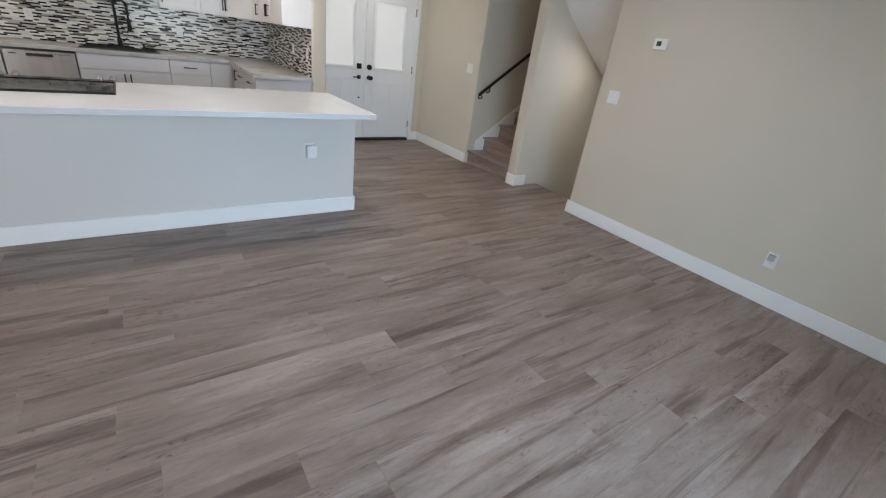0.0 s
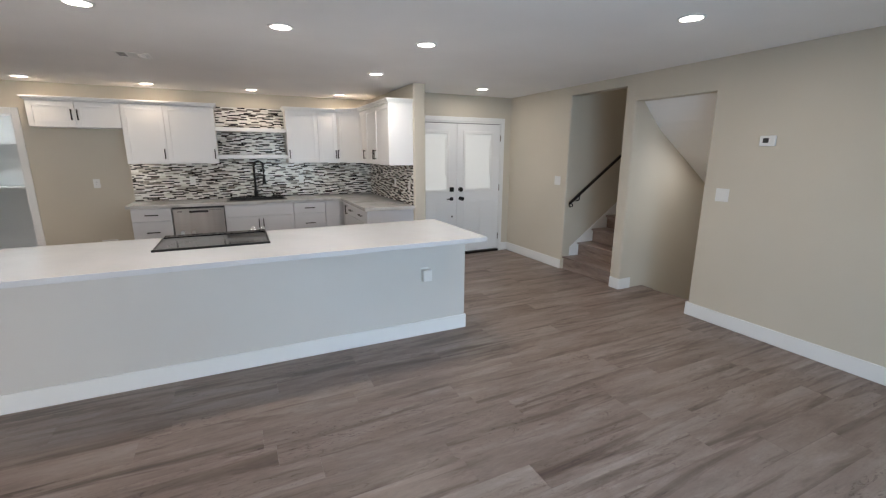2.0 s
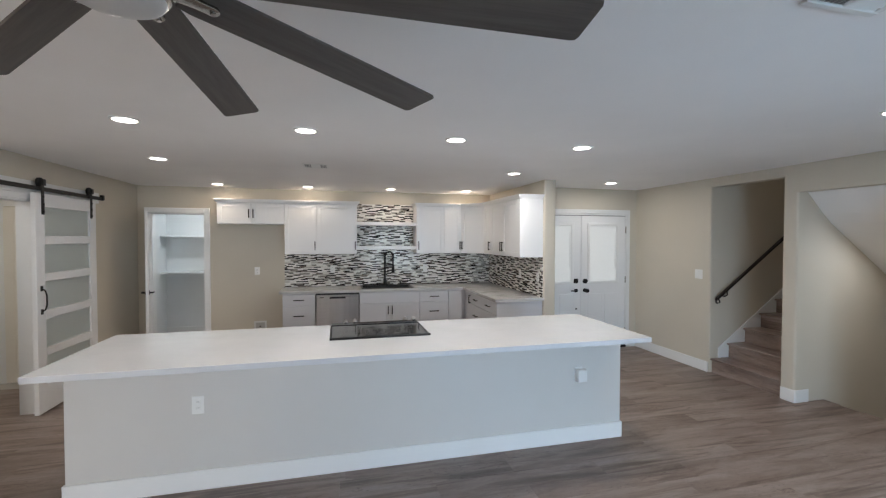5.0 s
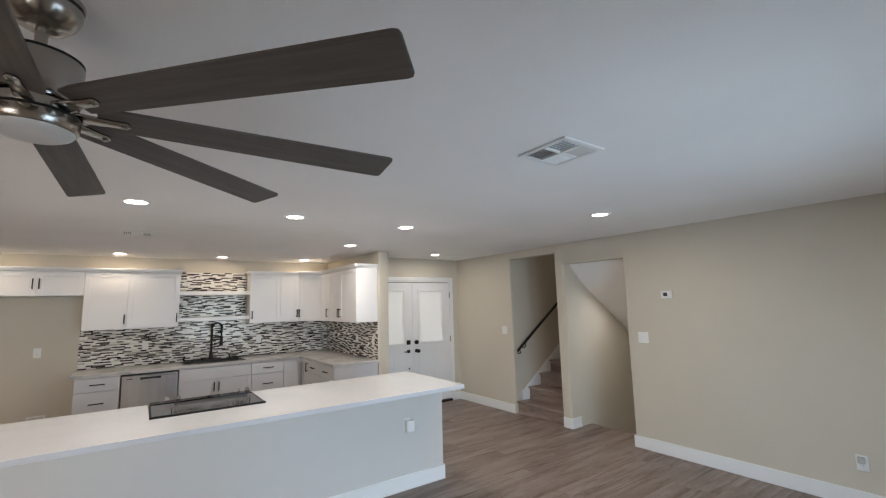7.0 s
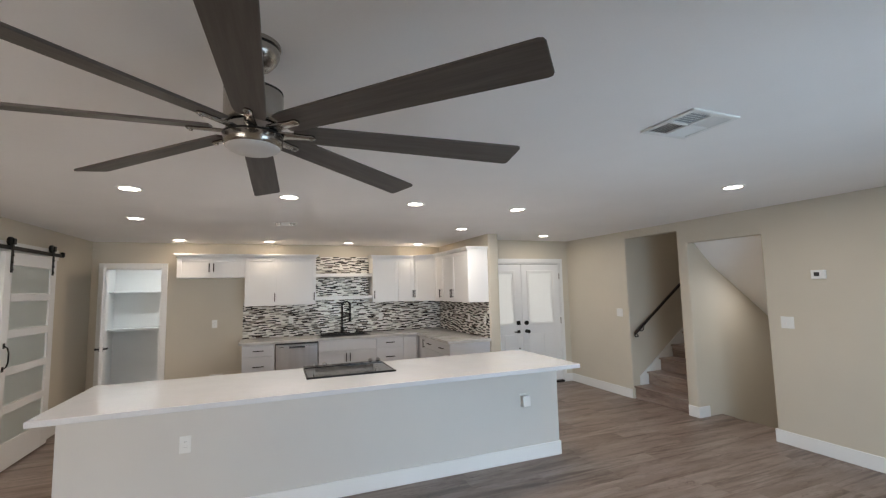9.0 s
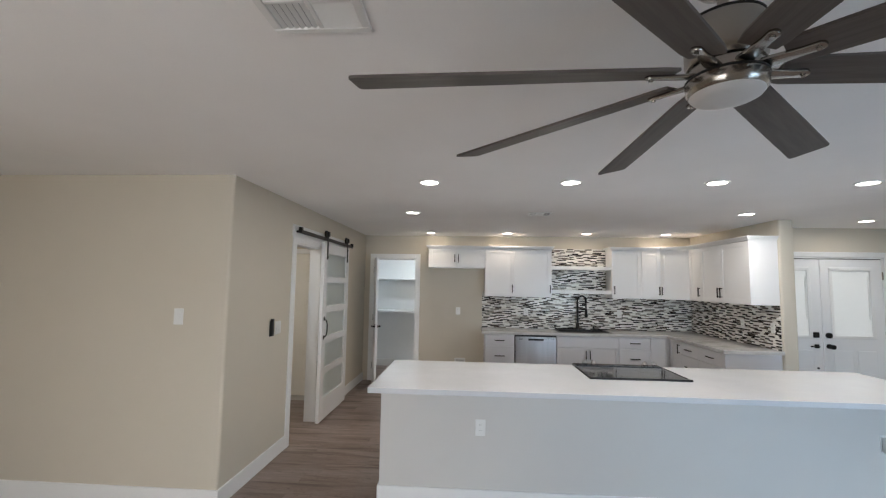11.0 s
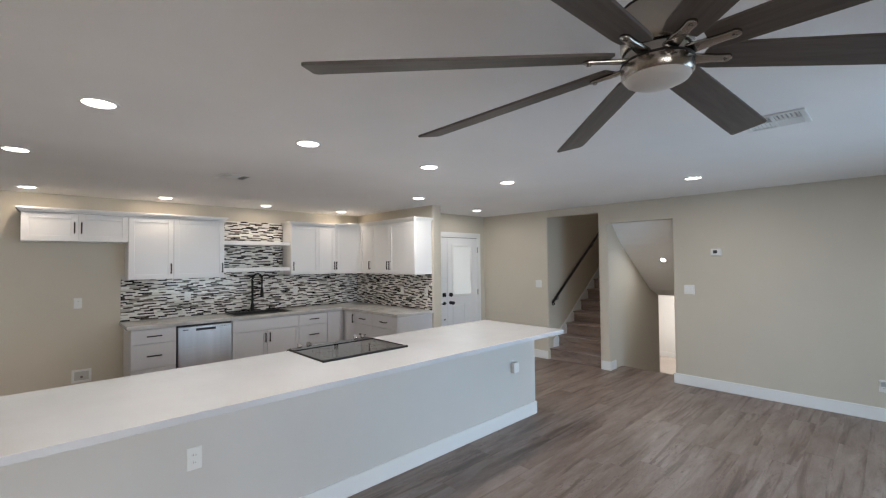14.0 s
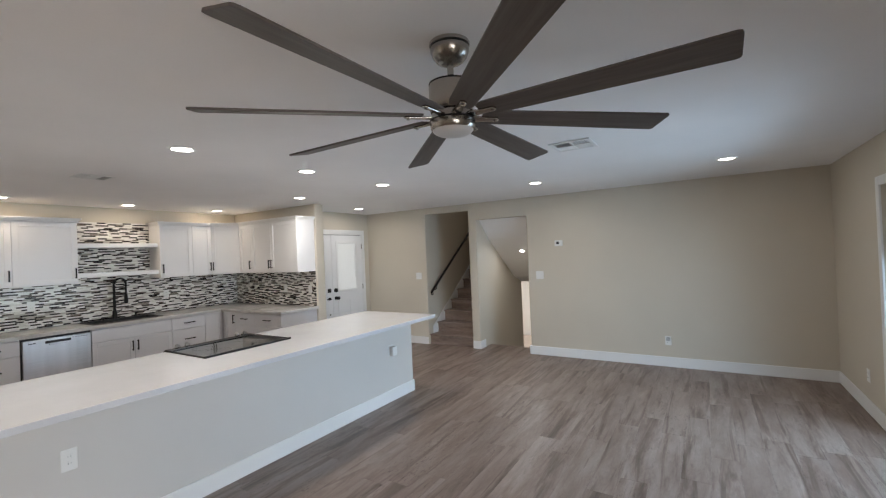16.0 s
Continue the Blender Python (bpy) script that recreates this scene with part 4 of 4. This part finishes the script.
solid("island_worktop", top, QUARTZ, "polished white quartz island worktop", "worktop")

rg = thing("range", pose(-0.38, 3.612, 0), "slide-in electric range with a black glass cooktop", "range")
part("body", box(-0.379, 0.379, 0.012, 0.655, 0.06, 0.90), STEEL, rg)
part("cooktop", box(-0.374, 0.374, 0.010, 0.50, 0.912, 0.927, 0.003), BGLASS, rg, "black glass cooktop")
b = box(-0.384, 0.384, -0.007, 0.014, 0.905, 0.935, 0.002)
box(-0.382, -0.374, 0.010, 0.50, 0.905, 0.931, 0.002, b)
box(0.374, 0.382, 0.010, 0.50, 0.905, 0.931, 0.002, b)
part("edge_trim", b, BLACK, rg, "dark metal edge trim")
panel = part("control_panel", prism([(0.50, 0.902), (0.50, 0.932), (0.60, 0.931), (0.69, 0.855), (0.69, 0.80), (0.657, 0.80), (0.657, 0.902)], -0.374, 0.374, 0.0, 'XZ'), BGLASS, rg)
panel.matrix_basis = pose(0, 0, 0, 0, 0, 90)
for r_, cx, cy in ((0.105, -0.20, 0.14), (0.08, 0.20, 0.14), (0.08, -0.20, 0.36), (0.105, 0.20, 0.36)):
    part("burner_ring", lathe([(r_ - 0.002, 0.9272), (r_ - 0.002, 0.9276), (r_, 0.9276), (r_, 0.9272)], 40, (cx, cy, 0)), NICKEL, rg)
for kx in (-0.255, -0.175, 0.285, 0.365):
    b = cyl((0, 0, 0.012), 0.022, 0.024, 'Z', 18)
    cyl((0, 0, 0.03), 0.016, 0.02, 'Z', 18, 0.014, b)
    k = part("knob", b, CHROME, rg, "chrome control knob", True)
    k.matrix_basis = pose(kx, 0.64, 0.914, -42, 0, 0)
part("oven_door", box(-0.372, 0.372, 0.656, 0.695, 0.16, 0.79, 0.004), STEEL, rg)
part("oven_handle", tube([(-0.30, 0.735, 0.74), (0.30, 0.735, 0.74)], 0.011, 10), STEEL, rg, smooth=True)
for s in (-0.28, 0.28):
    part("handle_post", box(s - 0.01, s + 0.01, 0.693, 0.73, 0.73, 0.75), STEEL, rg)

# ---------------------------------------------------------------- plates and fixtures on walls


def outlet(m, label="white duplex outlet", n=1, group="wall outlets"):
    """A plate whose back lies on local y = 0 and which faces -y."""
    o = thing("wall_outlet", m, label, "outlet", group)
    w = 0.0375 * n
    part("plate", box(-w, w, -0.006, 0, -0.06, 0.06, 0.003), PLASTIC, o)
    for z in (-0.02, 0.02):
        part("socket", box(-0.016, 0.016, -0.008, -0.005, z - 0.014, z + 0.014, 0.002), PLASTIC, o)
        for s in (-0.006, 0.006):
            part("slot", box(s - 0.001, s + 0.001, -0.0086, -0.0078, z - 0.004, z + 0.005), DARKPL, o)
    return o


def switch(m, n=1, label="white rocker light switch"):
    o = thing("light_switch", m, label, "light switch", "light switches")
    w = 0.0375 + 0.023 * (n - 1)
    part("plate", box(-w, w, -0.006, 0, -0.06, 0.06, 0.003), PLASTIC, o)
    for k in range(n):
        cx = (k - (n - 1) / 2) * 0.046
        r = part("rocker", box(cx - 0.0165, cx + 0.0165, -0.010, -0.005, -0.033, 0.033, 0.002), PLASTIC, o)
    return o


outlet(pose(-1.608, IY0, 0.571), "white duplex outlet on the island front")
plug = outlet(pose(1.222, IY0, 0.564), "white outlet with a plug-in box on the island front")
part("plug_in_box", box(-0.03, 0.052, -0.055, -0.009, -0.055, 0.045, 0.006, seg=2), PLASTIC, plug)
for x in (-0.775, 0.735):
    outlet(pose(x, YB - 0.011, 1.19), "white outlet on the mosaic backsplash")
for y in (6.066, 5.506):
    outlet(pose(1.874, y, 1.173, 0, 0, -90), "white outlet on the mosaic backsplash")
outlet(pose(-1.90, YB, 1.178), "white outlet in the fridge space")
ro = outlet(pose(XR, 0.894, 0.345, 0, 0, -90), "white outlet with a small plugged-in adapter")
part("adapter", box(-0.02, 0.022, -0.045, -0.009, 0.002, 0.048, 0.005, seg=2), SHADOWGAP, ro, "small grey adapter")
outlet(pose(2.83, YW, 0.35, 0, 0, 180), "white outlet below the window wall")
switch(pose(XR, 2.61, 1.227, 0, 0, -90), 2, "white two-gang light switch")
switch(pose(XR, 4.885, 1.228, 0, 0, -90), 2, "white two-gang light switch in the entry")
switch(pose(-3.87, YL, 1.36), 1)
switch(pose(XL, 4.125, 1.20, 0, 0, 90), 2, "white light switch beside the sliding door")
rm = thing("wall_remote", pose(XL, 3.978, 1.215, 0, 0, 90), "slim black remote holder on the wall", "remote control")
part("cradle", box(-0.019, 0.019, -0.010, 0, -0.08, 0.06, 0.003), BLACK, rm)
part("case", box(-0.022, 0.022, -0.028, -0.010, -0.078, 0.078, 0.006, seg=2), BLACK, rm)
for z in (0.045, 0.02, -0.005):
    part("button", box(-0.008, 0.008, -0.030, -0.027, z - 0.007, z + 0.007, 0.001), DARKPL, rm)
tm = thing("thermostat", pose(XR, 2.297, 1.704, 0, 0, -90), "white wall thermostat with a dark display", "thermostat")
part("case", box(-0.06, 0.06, -0.024, 0, -0.043, 0.043, 0.006, seg=2), PLASTIC, tm)
part("display", box(-0.032, 0.012, -0.026, -0.022, -0.016, 0.022, 0.001), DARKPL, tm, "dark display")
for s in (-0.012, 0.012):
    part("button", box(0.028, 0.044, -0.026, -0.022, s - 0.006, s + 0.006, 0.001), PLASTIC, tm)
wb = thing("water_valve_box", pose(-1.86, YB, 0.33), "white recessed ice-maker valve box in the fridge space", "valve box")
b = box(-0.09, -0.065, -0.008, 0, -0.075, 0.075, 0.002)
box(0.065, 0.09, -0.008, 0, -0.075, 0.075, 0.002, b)
box(-0.065, 0.065, -0.008, 0, 0.05, 0.075, 0.002, b)
box(-0.065, 0.065, -0.008, 0, -0.075, -0.05, 0.002, b)
part("frame_plate", b, PLASTIC, wb)
part("recess", box(-0.065, 0.065, -0.002, -0.0005, -0.05, 0.05), TILEBACK, wb)
part("valve", cyl((0.0, -0.012, -0.01), 0.012, 0.02, 'Y', 10), NICKEL, wb)

# ---------------------------------------------------------------- ceiling: downlights, vents, fan


def lamp_data(watts, colour, size=0.13):
    d = bpy.data.lights.new("downlight", 'AREA')
    d.shape, d.size, d.energy, d.color = 'DISK', size, watts, colour
    return d


LEDC = (1.0, 0.94, 0.865)


def relamp(ob, watts, colour):
    """Gives one light a bulb of its own."""
    for o in ob.children:
        if o.type == 'LIGHT':
            o.data = lamp_data(watts, colour)
    return ob


dl0 = thing("recessed_light", pose(-2.026, 3.515, H), "lit round recessed LED ceiling light", "ceiling light", "recessed lights")
part("trim_ring", lathe([(0.066, -0.001), (0.068, -0.007), (0.078, -0.008), (0.086, -0.004), (0.087, 0.0)], 32), PLASTIC, dl0, smooth=True)
part("lens", lathe([(0.0, -0.0045), (0.06, -0.0045), (0.068, -0.003), (0.068, -0.0005), (0.0, -0.0005)], 32), LED, dl0, "glowing lens", True)
lo = new("led", lamp_data(LED_W * 1.0, LEDC))
lo.parent = dl0
lo.location = (0, 0, -0.012)
for x, y in ((-0.919, 3.517), (0.185, 3.525), (1.280, 3.535), (-2.360, 4.970), (1.295, 4.973), (2.911, 5.425), (2.523, 2.162), (2.520, 0.209),
             (-2.334, 6.92), (-1.119, 6.92), (0.100, 6.92), (1.307, 6.92)):
    one = copy_thing(dl0, pose(x, y, H))
    if x < -2.3 and y < 5.2:
        relamp(one, LED_W * 0.42, LEDC)
    elif y > 6.5:
        relamp(one, LED_W * 0.38, (1.0, 0.80, 0.58))
    elif 4.5 < y < 5.2:
        relamp(one, LED_W * 1.6, LEDC)
    elif x > 2:
        relamp(one, LED_W * (1.25 if 1 < y < 3 else 0.75 if y > 3 else 0.35), LEDC)


soffit_light = relamp(copy_thing(dl0, pose(4.655, 3.2, 1.607, 0, 34.3, 0)), 3.2, (0.93, 0.97, 1.0))
soffit_light.scale = (0.6, 0.6, 0.6)
relamp(copy_thing(dl0, pose(-2.75, 7.85, H)), 8.5, (0.82, 0.93, 1.0))
# fixture out of view, added so that the side room is lit
relamp(copy_thing(dl0, pose(-4.3, 4.9, H - 0.005)), 12.0, (1.0, 0.955, 0.88))
solid("ceiling_side_room", box(-5.42, XL - T, YL + T, 6.42, H - 0.004, H - 0.0005), CEIL, "white ceiling of the side room", "ceiling", "structure")
# unseen light added to whiten the far wall of the lower level
relamp(copy_thing(dl0, pose(10.8, 4.7, 0.999)), 60.0, LEDC)
# unseen light added above the stairs to brighten the stairwell
relamp(copy_thing(dl0, pose(4.9, 4.27, 5.0)), 5.0, LEDC)


def register(m, w, label, lean=24, inside=None):
    """Ceiling register with four fields of slats, hung under local z = 0."""
    v = thing("ceiling_vent", m, label, "ceiling vent", "ceiling vents")
    h = w / 2
    b = bmesh.new()
    for a in ((-h, h, -h, -h + 0.028), (-h, h, h - 0.028, h), (-h, -h + 0.028, -h + 0.028, h - 0.028), (h - 0.028, h, -h + 0.028, h - 0.028),
              (-0.008, 0.008, -h + 0.028, h - 0.028), (-h + 0.028, -0.008, -0.008, 0.008), (0.008, h - 0.028, -0.008, 0.008)):
        box(*a, -0.011, -0.001, 0.003, b)
    part("vent_frame", b, PLASTIC, v)
    # flat sheet whose colour stands for the shade up the duct
    part("backing", box(-h + 0.02, h - 0.02, -h + 0.02, h - 0.02, -0.0012, -0.0004), inside or SHADOWGAP, v)
    n = 6
    span = h - 0.036
    for qx in (-1, 1):
        for qy in (-1, 1):
            for k in range(n):
                s = (k + 0.5) / n * span + 0.008
                tilt = -qx * lean if qx * qy > 0 else qx * lean
                b = box(-span / 2, span / 2, -0.0072, 0.0072, -0.0006, 0.0006)
                sl2 = part("slat", b, PLASTIC, v)
                if qx * qy > 0:
                    sl2.matrix_basis = pose(qx * (0.008 + span / 2), qy * s, -0.006, tilt, 0, 0)
                else:
                    sl2.matrix_basis = pose(qx * s, qy * (0.008 + span / 2), -0.006, 0, 0, 90) @ pose(0, 0, 0, tilt, 0, 0)
    return v


register(pose(0.888, 1.268, H), 0.31, "white square ceiling vent with four louvre fields")
register(pose(-2.165, 1.31, H), 0.31, "white square ceiling vent with four louvre fields")


def slot_register(m, w, d, label):
    """Ceiling register with three fields of slats over a dark sheet that stands for the shaded duct."""
    v = thing("ceiling_vent", m, label, "ceiling vent", "ceiling vents")
    hx, hy, e = w / 2, d / 2, 0.020
    b = bmesh.new()
    for a in ((-hx, hx, -hy, -hy + e), (-hx, hx, hy - e, hy), (-hx, -hx + e, -hy + e, hy - e), (hx - e, hx, -hy + e, hy - e),
              (-hx / 3 - 0.006, -hx / 3 + 0.006, -hy + e, hy - e), (hx / 3 - 0.006, hx / 3 + 0.006, -hy + e, hy - e)):
        box(*a, -0.005, -0.001, 0.0015, b)
    part("vent_frame", b, PLASTIC, v)
    # no duct above: its shade is this sheet's dark colour
    part("backing", box(-hx + e / 2, hx - e / 2, -hy + e / 2, hy - e / 2, -0.0012, -0.0004), DARKPL, v, "dark sheet for the shaded duct inside")
    span = hy - e
    for cx, tilt in ((-2 * hx / 3, 35), (2 * hx / 3, -35)):
        for k in range(4):
            sl2 = part("slat", box(-span, span, -0.0038, 0.0038, -0.0005, 0.0005), PLASTIC, v)
            sl2.matrix_basis = pose(cx + (k - 1.5) * 0.016, 0, -0.004, 0, 0, 90) @ pose(0, 0, 0, tilt, 0, 0)
    for k in range(5):
        sl2 = part("slat", box(-hx / 3 + 0.006, hx / 3 - 0.006, -0.008, 0.008, -0.0005, 0.0005), PLASTIC, v)
        sl2.matrix_basis = pose(0, (k - 2) * 2 * span / 5, -0.004, -14, 0, 0)
    return v


slot_register(pose(-0.92, 5.03, H), 0.26, 0.24, "white ceiling vent with dark slots over the kitchen")

FANX, FANY, PHASE, BZ = -1.083, 1.222, -1.5, 2.158
fan = thing("ceiling_fan", pose(FANX, FANY, H), "brushed nickel ceiling fan with eight grey-brown blades", "ceiling fan")
part("canopy", lathe([(0.0, 0.0), (0.0765, 0.0), (0.0785, -0.005), (0.0775, -0.013), (0.0725, -0.016), (0.0725, -0.019), (0.0755, -0.022), (0.074, -0.036), (0.066, -0.056), (0.050, -0.074), (0.032, -0.082), (0.018, -0.084), (0.0, -0.084)], 36), NICKEL, fan, smooth=True)
# shade of the canopy's groove, drawn as a black ring
part("canopy_groove", lathe([(0.071, -0.0155), (0.0752, -0.0162), (0.0752, -0.0188), (0.071, -0.0195)], 36), BLACK, fan, "black ring for the shade in the canopy groove")
part("downrod", cyl((0, 0, -0.113), 0.0125, 0.076, 'Z', 16), NICKEL, fan, smooth=True)
part("rod_collar", lathe([(0.0, -0.128), (0.020, -0.128), (0.028, -0.136), (0.034, -0.146), (0.0, -0.146)], 24), NICKEL, fan, smooth=True)
part("motor_housing", lathe([(0.0, -0.143), (0.040, -0.144), (0.066, -0.150), (0.080, -0.157), (0.080, -0.162), (0.085, -0.163), (0.087, -0.170), (0.087, -0.256), (0.082, -0.268), (0.0, -0.268)], 36), NICKEL, fan, smooth=True)
part("motor_band", lathe([(0.0795, -0.1565), (0.0865, -0.158), (0.0865, -0.1625), (0.0795, -0.164)], 36), BLACK, fan, "thin black band")
part("flywheel", lathe([(0.0, -0.269), (0.076, -0.270), (0.079, -0.274), (0.079, -0.297), (0.0, -0.297)], 36), NICKEL, fan, "nickel blade carrier", True)
part("hub_ring", lathe([(0.0, -0.297), (0.080, -0.298), (0.085, -0.301), (0.087, -0.306), (0.086, -0.330), (0.080, -0.338), (0.0, -0.338)], 40), NICKEL, fan, "polished nickel ring", True)
part("hub_band", lathe([(0.082, -0.2965), (0.0868, -0.2985), (0.0884, -0.303), (0.086, -0.305)], 40), BLACK, fan)
part("light_diffuser", lathe([(0.0, -0.358), (0.036, -0.3565), (0.060, -0.352), (0.074, -0.345), (0.079, -0.338), (0.0, -0.338)], 36), OPAL, fan, "opal glass light", True)
for k in range(8):
    # each blade widens outwards and ends square with eased corners
    b = prism([(0.118, -0.040), (0.15, -0.046), (0.60, -0.056), (0.904, -0.062), (0.915, -0.058), (0.919, -0.048), (0.917, 0.050), (0.912, 0.059), (0.900, 0.062), (0.60, 0.056), (0.15, 0.046), (0.118, 0.040)], -0.004, 0.004, 0.0015)
    bl = part("blade", b, FANWOOD, fan)
    bl.matrix_basis = pose(0, 0, BZ - H, 0, 0, PHASE + 45 * k) @ pose(0, 0, 0, -13, 0, 0)
    # a polished spoon-shaped tongue under the blade, with one screw
    b = prism([(0.072, -0.019), (0.105, -0.016), (0.150, -0.012), (0.176, -0.013), (0.184, -0.008), (0.187, 0.0), (0.184, 0.008), (0.176, 0.013), (0.150, 0.012), (0.105, 0.016), (0.072, 0.019)], -0.014, -0.0045, 0.003)
    cyl((0.172, 0.0, -0.016), 0.0055, 0.005, 'Z', 10, bm=b)
    br = part("blade_bracket", b, NICKEL, fan, "polished nickel blade bracket", True)
    br.matrix_basis = bl.matrix_basis.copy()

# ---------------------------------------------------------------- mosaic backsplash strips


STRIP_FACES = ((0, 1, 5, 4), (1, 3, 7, 5), (3, 2, 6, 7), (2, 0, 4, 6), (4, 5, 7, 6))


def strips(name, runs, place, rng, share, parent, singles=None):
    """Rows of thin strips of uneven length. runs: (u0, u1, z0, z1); place maps (u0, u1, z0, z1, depth) to a box.
    Strips inside singles (u0, u1, z0, z1) are pieces of their own, the rest is joined."""
    verts, faces, kinds = [], [], []
    shared, made = {}, 0
    gap = 0.0016
    for u0, u1, z0, z1 in runs:
        n = int(round((z1 - z0) / 0.0175))
        hgt = (z1 - z0) / n
        below = []
        for r in range(n):
            z = z0 + r * hgt
            u = u0 - rng.uniform(0, 0.12)
            dark, row = False, []
            while u < u1:
                w = rng.choice((0.075, 0.10, 0.10, 0.15))
                under = sum(max(0.0, min(q1, u + w) - max(q0, u)) for q0, q1 in below) / w
                dark = rng.random() < share * (0.2 if dark else 1.2) * (0.22 if under > 0.3 else 1.35)
                a, c = max(u, u0), min(u + w - gap, u1)
                if dark:
                    row.append((u, u + w))
                u += w
                if c - a < 0.012:
                    continue
                d = rng.choice((0.0055, 0.0065, 0.0075, 0.0085))
                corners = place(a, c, z, z + hgt - gap, d)
                if singles and made < 300 and singles[0] < a and c < singles[1] and singles[2] < z < singles[3]:
                    key = (round(c - a, 4), d, dark, round(hgt, 5))
                    if key not in shared:
                        o = corners[0]
                        shared[key] = bpy.data.meshes.new("strip")
                        shared[key].from_pydata([(p[0] - o[0], p[1] - o[1], p[2] - o[2]) for p in corners], [], STRIP_FACES)
                        shared[key].materials.append(MOSAIC_DARK_ONE if dark else MOSAIC_ONE)
                    one = bpy.data.objects.new("strip", shared[key])
                    scene.collection.objects.link(one)
                    one.location = corners[0]
                    one.parent = parent
                    made += 1
                    continue
                i = len(verts)
                verts += corners
                faces += [tuple(i + q for q in f) for f in STRIP_FACES]
                kinds += [int(dark)] * 5
            below = row
    me = bpy.data.meshes.new(name)
    me.from_pydata(verts, [], faces)
    me.materials.append(MOSAIC)
    me.materials.append(MOSAIC_DARK)
    me.polygons.foreach_set("material_index", kinds)
    ob = new(name, me)
    ob.parent = parent
    return tagged(ob, kind="stuff")


rng = random.Random(11)
bs = solid("backsplash_north", box(-1.50, 1.883, YB - 0.005, YB - 0.0005, 0.921, 1.50), TILEBACK, "black, grey and white mosaic strip backsplash", "backsplash", "structure")
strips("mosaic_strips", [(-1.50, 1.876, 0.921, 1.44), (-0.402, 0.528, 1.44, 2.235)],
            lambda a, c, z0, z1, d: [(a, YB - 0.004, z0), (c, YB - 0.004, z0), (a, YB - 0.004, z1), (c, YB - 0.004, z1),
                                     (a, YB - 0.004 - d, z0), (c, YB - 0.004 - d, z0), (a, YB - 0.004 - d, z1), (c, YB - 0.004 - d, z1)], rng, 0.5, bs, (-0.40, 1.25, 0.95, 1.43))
solid("backsplash_shelves", box(-0.403, 0.529, YB - 0.005, YB - 0.0005, 1.50, 2.236), TILEBACK, "mosaic strip wall behind the floating shelves", "backsplash", "structure")
be = solid("backsplash_east", box(1.880, 1.8845, 5.385, YB - 0.02, 0.921, 1.44), TILEBACK, "black, grey and white mosaic strip backsplash", "backsplash", "structure")
# larger dark share than on the north wall puts the dimmer light into the colours
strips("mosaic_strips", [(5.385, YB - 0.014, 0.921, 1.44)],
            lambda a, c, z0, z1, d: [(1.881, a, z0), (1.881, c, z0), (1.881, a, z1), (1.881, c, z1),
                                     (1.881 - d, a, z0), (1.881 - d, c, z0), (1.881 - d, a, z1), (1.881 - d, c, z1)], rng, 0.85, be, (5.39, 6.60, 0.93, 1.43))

# ---------------------------------------------------------------- floor planks
PW, PL = 0.181, 1.22
plank_meshes = {}


def plank_mesh(length):
    key = round(length, 3)
    if key not in plank_meshes:
        b = bmesh.new()
        h0, h1, e = -0.012, 0.0, 0.0004
        w = PW / 2 - 0.0001
        l = length / 2 - 0.0001
        lo_ = [b.verts.new((sx * l, sy * w, h1 - 0.0010)) for sx, sy in ((-1, -1), (1, -1), (1, 1), (-1, 1))]
        hi_ = [b.verts.new((sx * (l - e), sy * (w - e), h1)) for sx, sy in ((-1, -1), (1, -1), (1, 1), (-1, 1))]
        bt = [b.verts.new((v.co.x, v.co.y, h0)) for v in lo_]
        b.faces.new(hi_)
        for i in range(4):
            j = (i + 1) % 4
            b.faces.new((lo_[i], lo_[j], hi_[j], hi_[i]))
            b.faces.new((bt[i], bt[j], lo_[j], lo_[i]))
        plank_meshes[key] = mesh_of("plank", b, PLANK)
    return plank_meshes[key]


rngp = random.Random(5)
rest_v, rest_f = [], []
made = 0
y = YW - 0.02
while y < 8.6:
    yc = y + PW / 2
    if yc < YL:
        x0, x1 = XFAR, 4.245
    elif yc < YF:
        x0, x1 = -5.3, 4.245 if 2.7 < yc < 3.75 else XR + 0.06
    elif yc < YB:
        x0, x1 = XL - 0.1, 2.0
    else:
        x0, x1 = XL - 0.1, -1.95
    if yc < YL and yc < 2.75:
        x1 = XR + 0.06
    x = x0 - rngp.uniform(0.1, 1.1)
    while x < x1:
        a, c = max(x, x0), min(x + PL, x1)
        x += PL
        if c - a < 0.05:
            continue
        if made < 300 and (a + c) / 2 > -3.9 and yc < 6.2:
            o = bpy.data.objects.new("plank", plank_mesh(c - a))
            scene.collection.objects.link(o)
            o.location = ((a + c) / 2, yc, 0)
            o.parent = floor_ob
            made += 1
        else:
            i = len(rest_v)
            rest_v += [(a, y, 0), (c - 0.0008, y, 0), (c - 0.0008, y + PW - 0.0008, 0), (a, y + PW - 0.0008, 0),
                       (a, y, -0.012), (c - 0.0008, y, -0.012), (c - 0.0008, y + PW - 0.0008, -0.012), (a, y + PW - 0.0008, -0.012)]
            rest_f += [tuple(i + q for q in f) for f in ((0, 1, 2, 3), (4, 5, 1, 0), (5, 6, 2, 1), (6, 7, 3, 2), (7, 4, 0, 3))]
    y += PW
me = bpy.data.meshes.new("plank_rest")
me.from_pydata(rest_v, [], rest_f)
me.materials.append(PLANK_REST)
ob = new("plank_rest", me)
ob.parent = floor_ob
tagged(ob, kind="stuff")
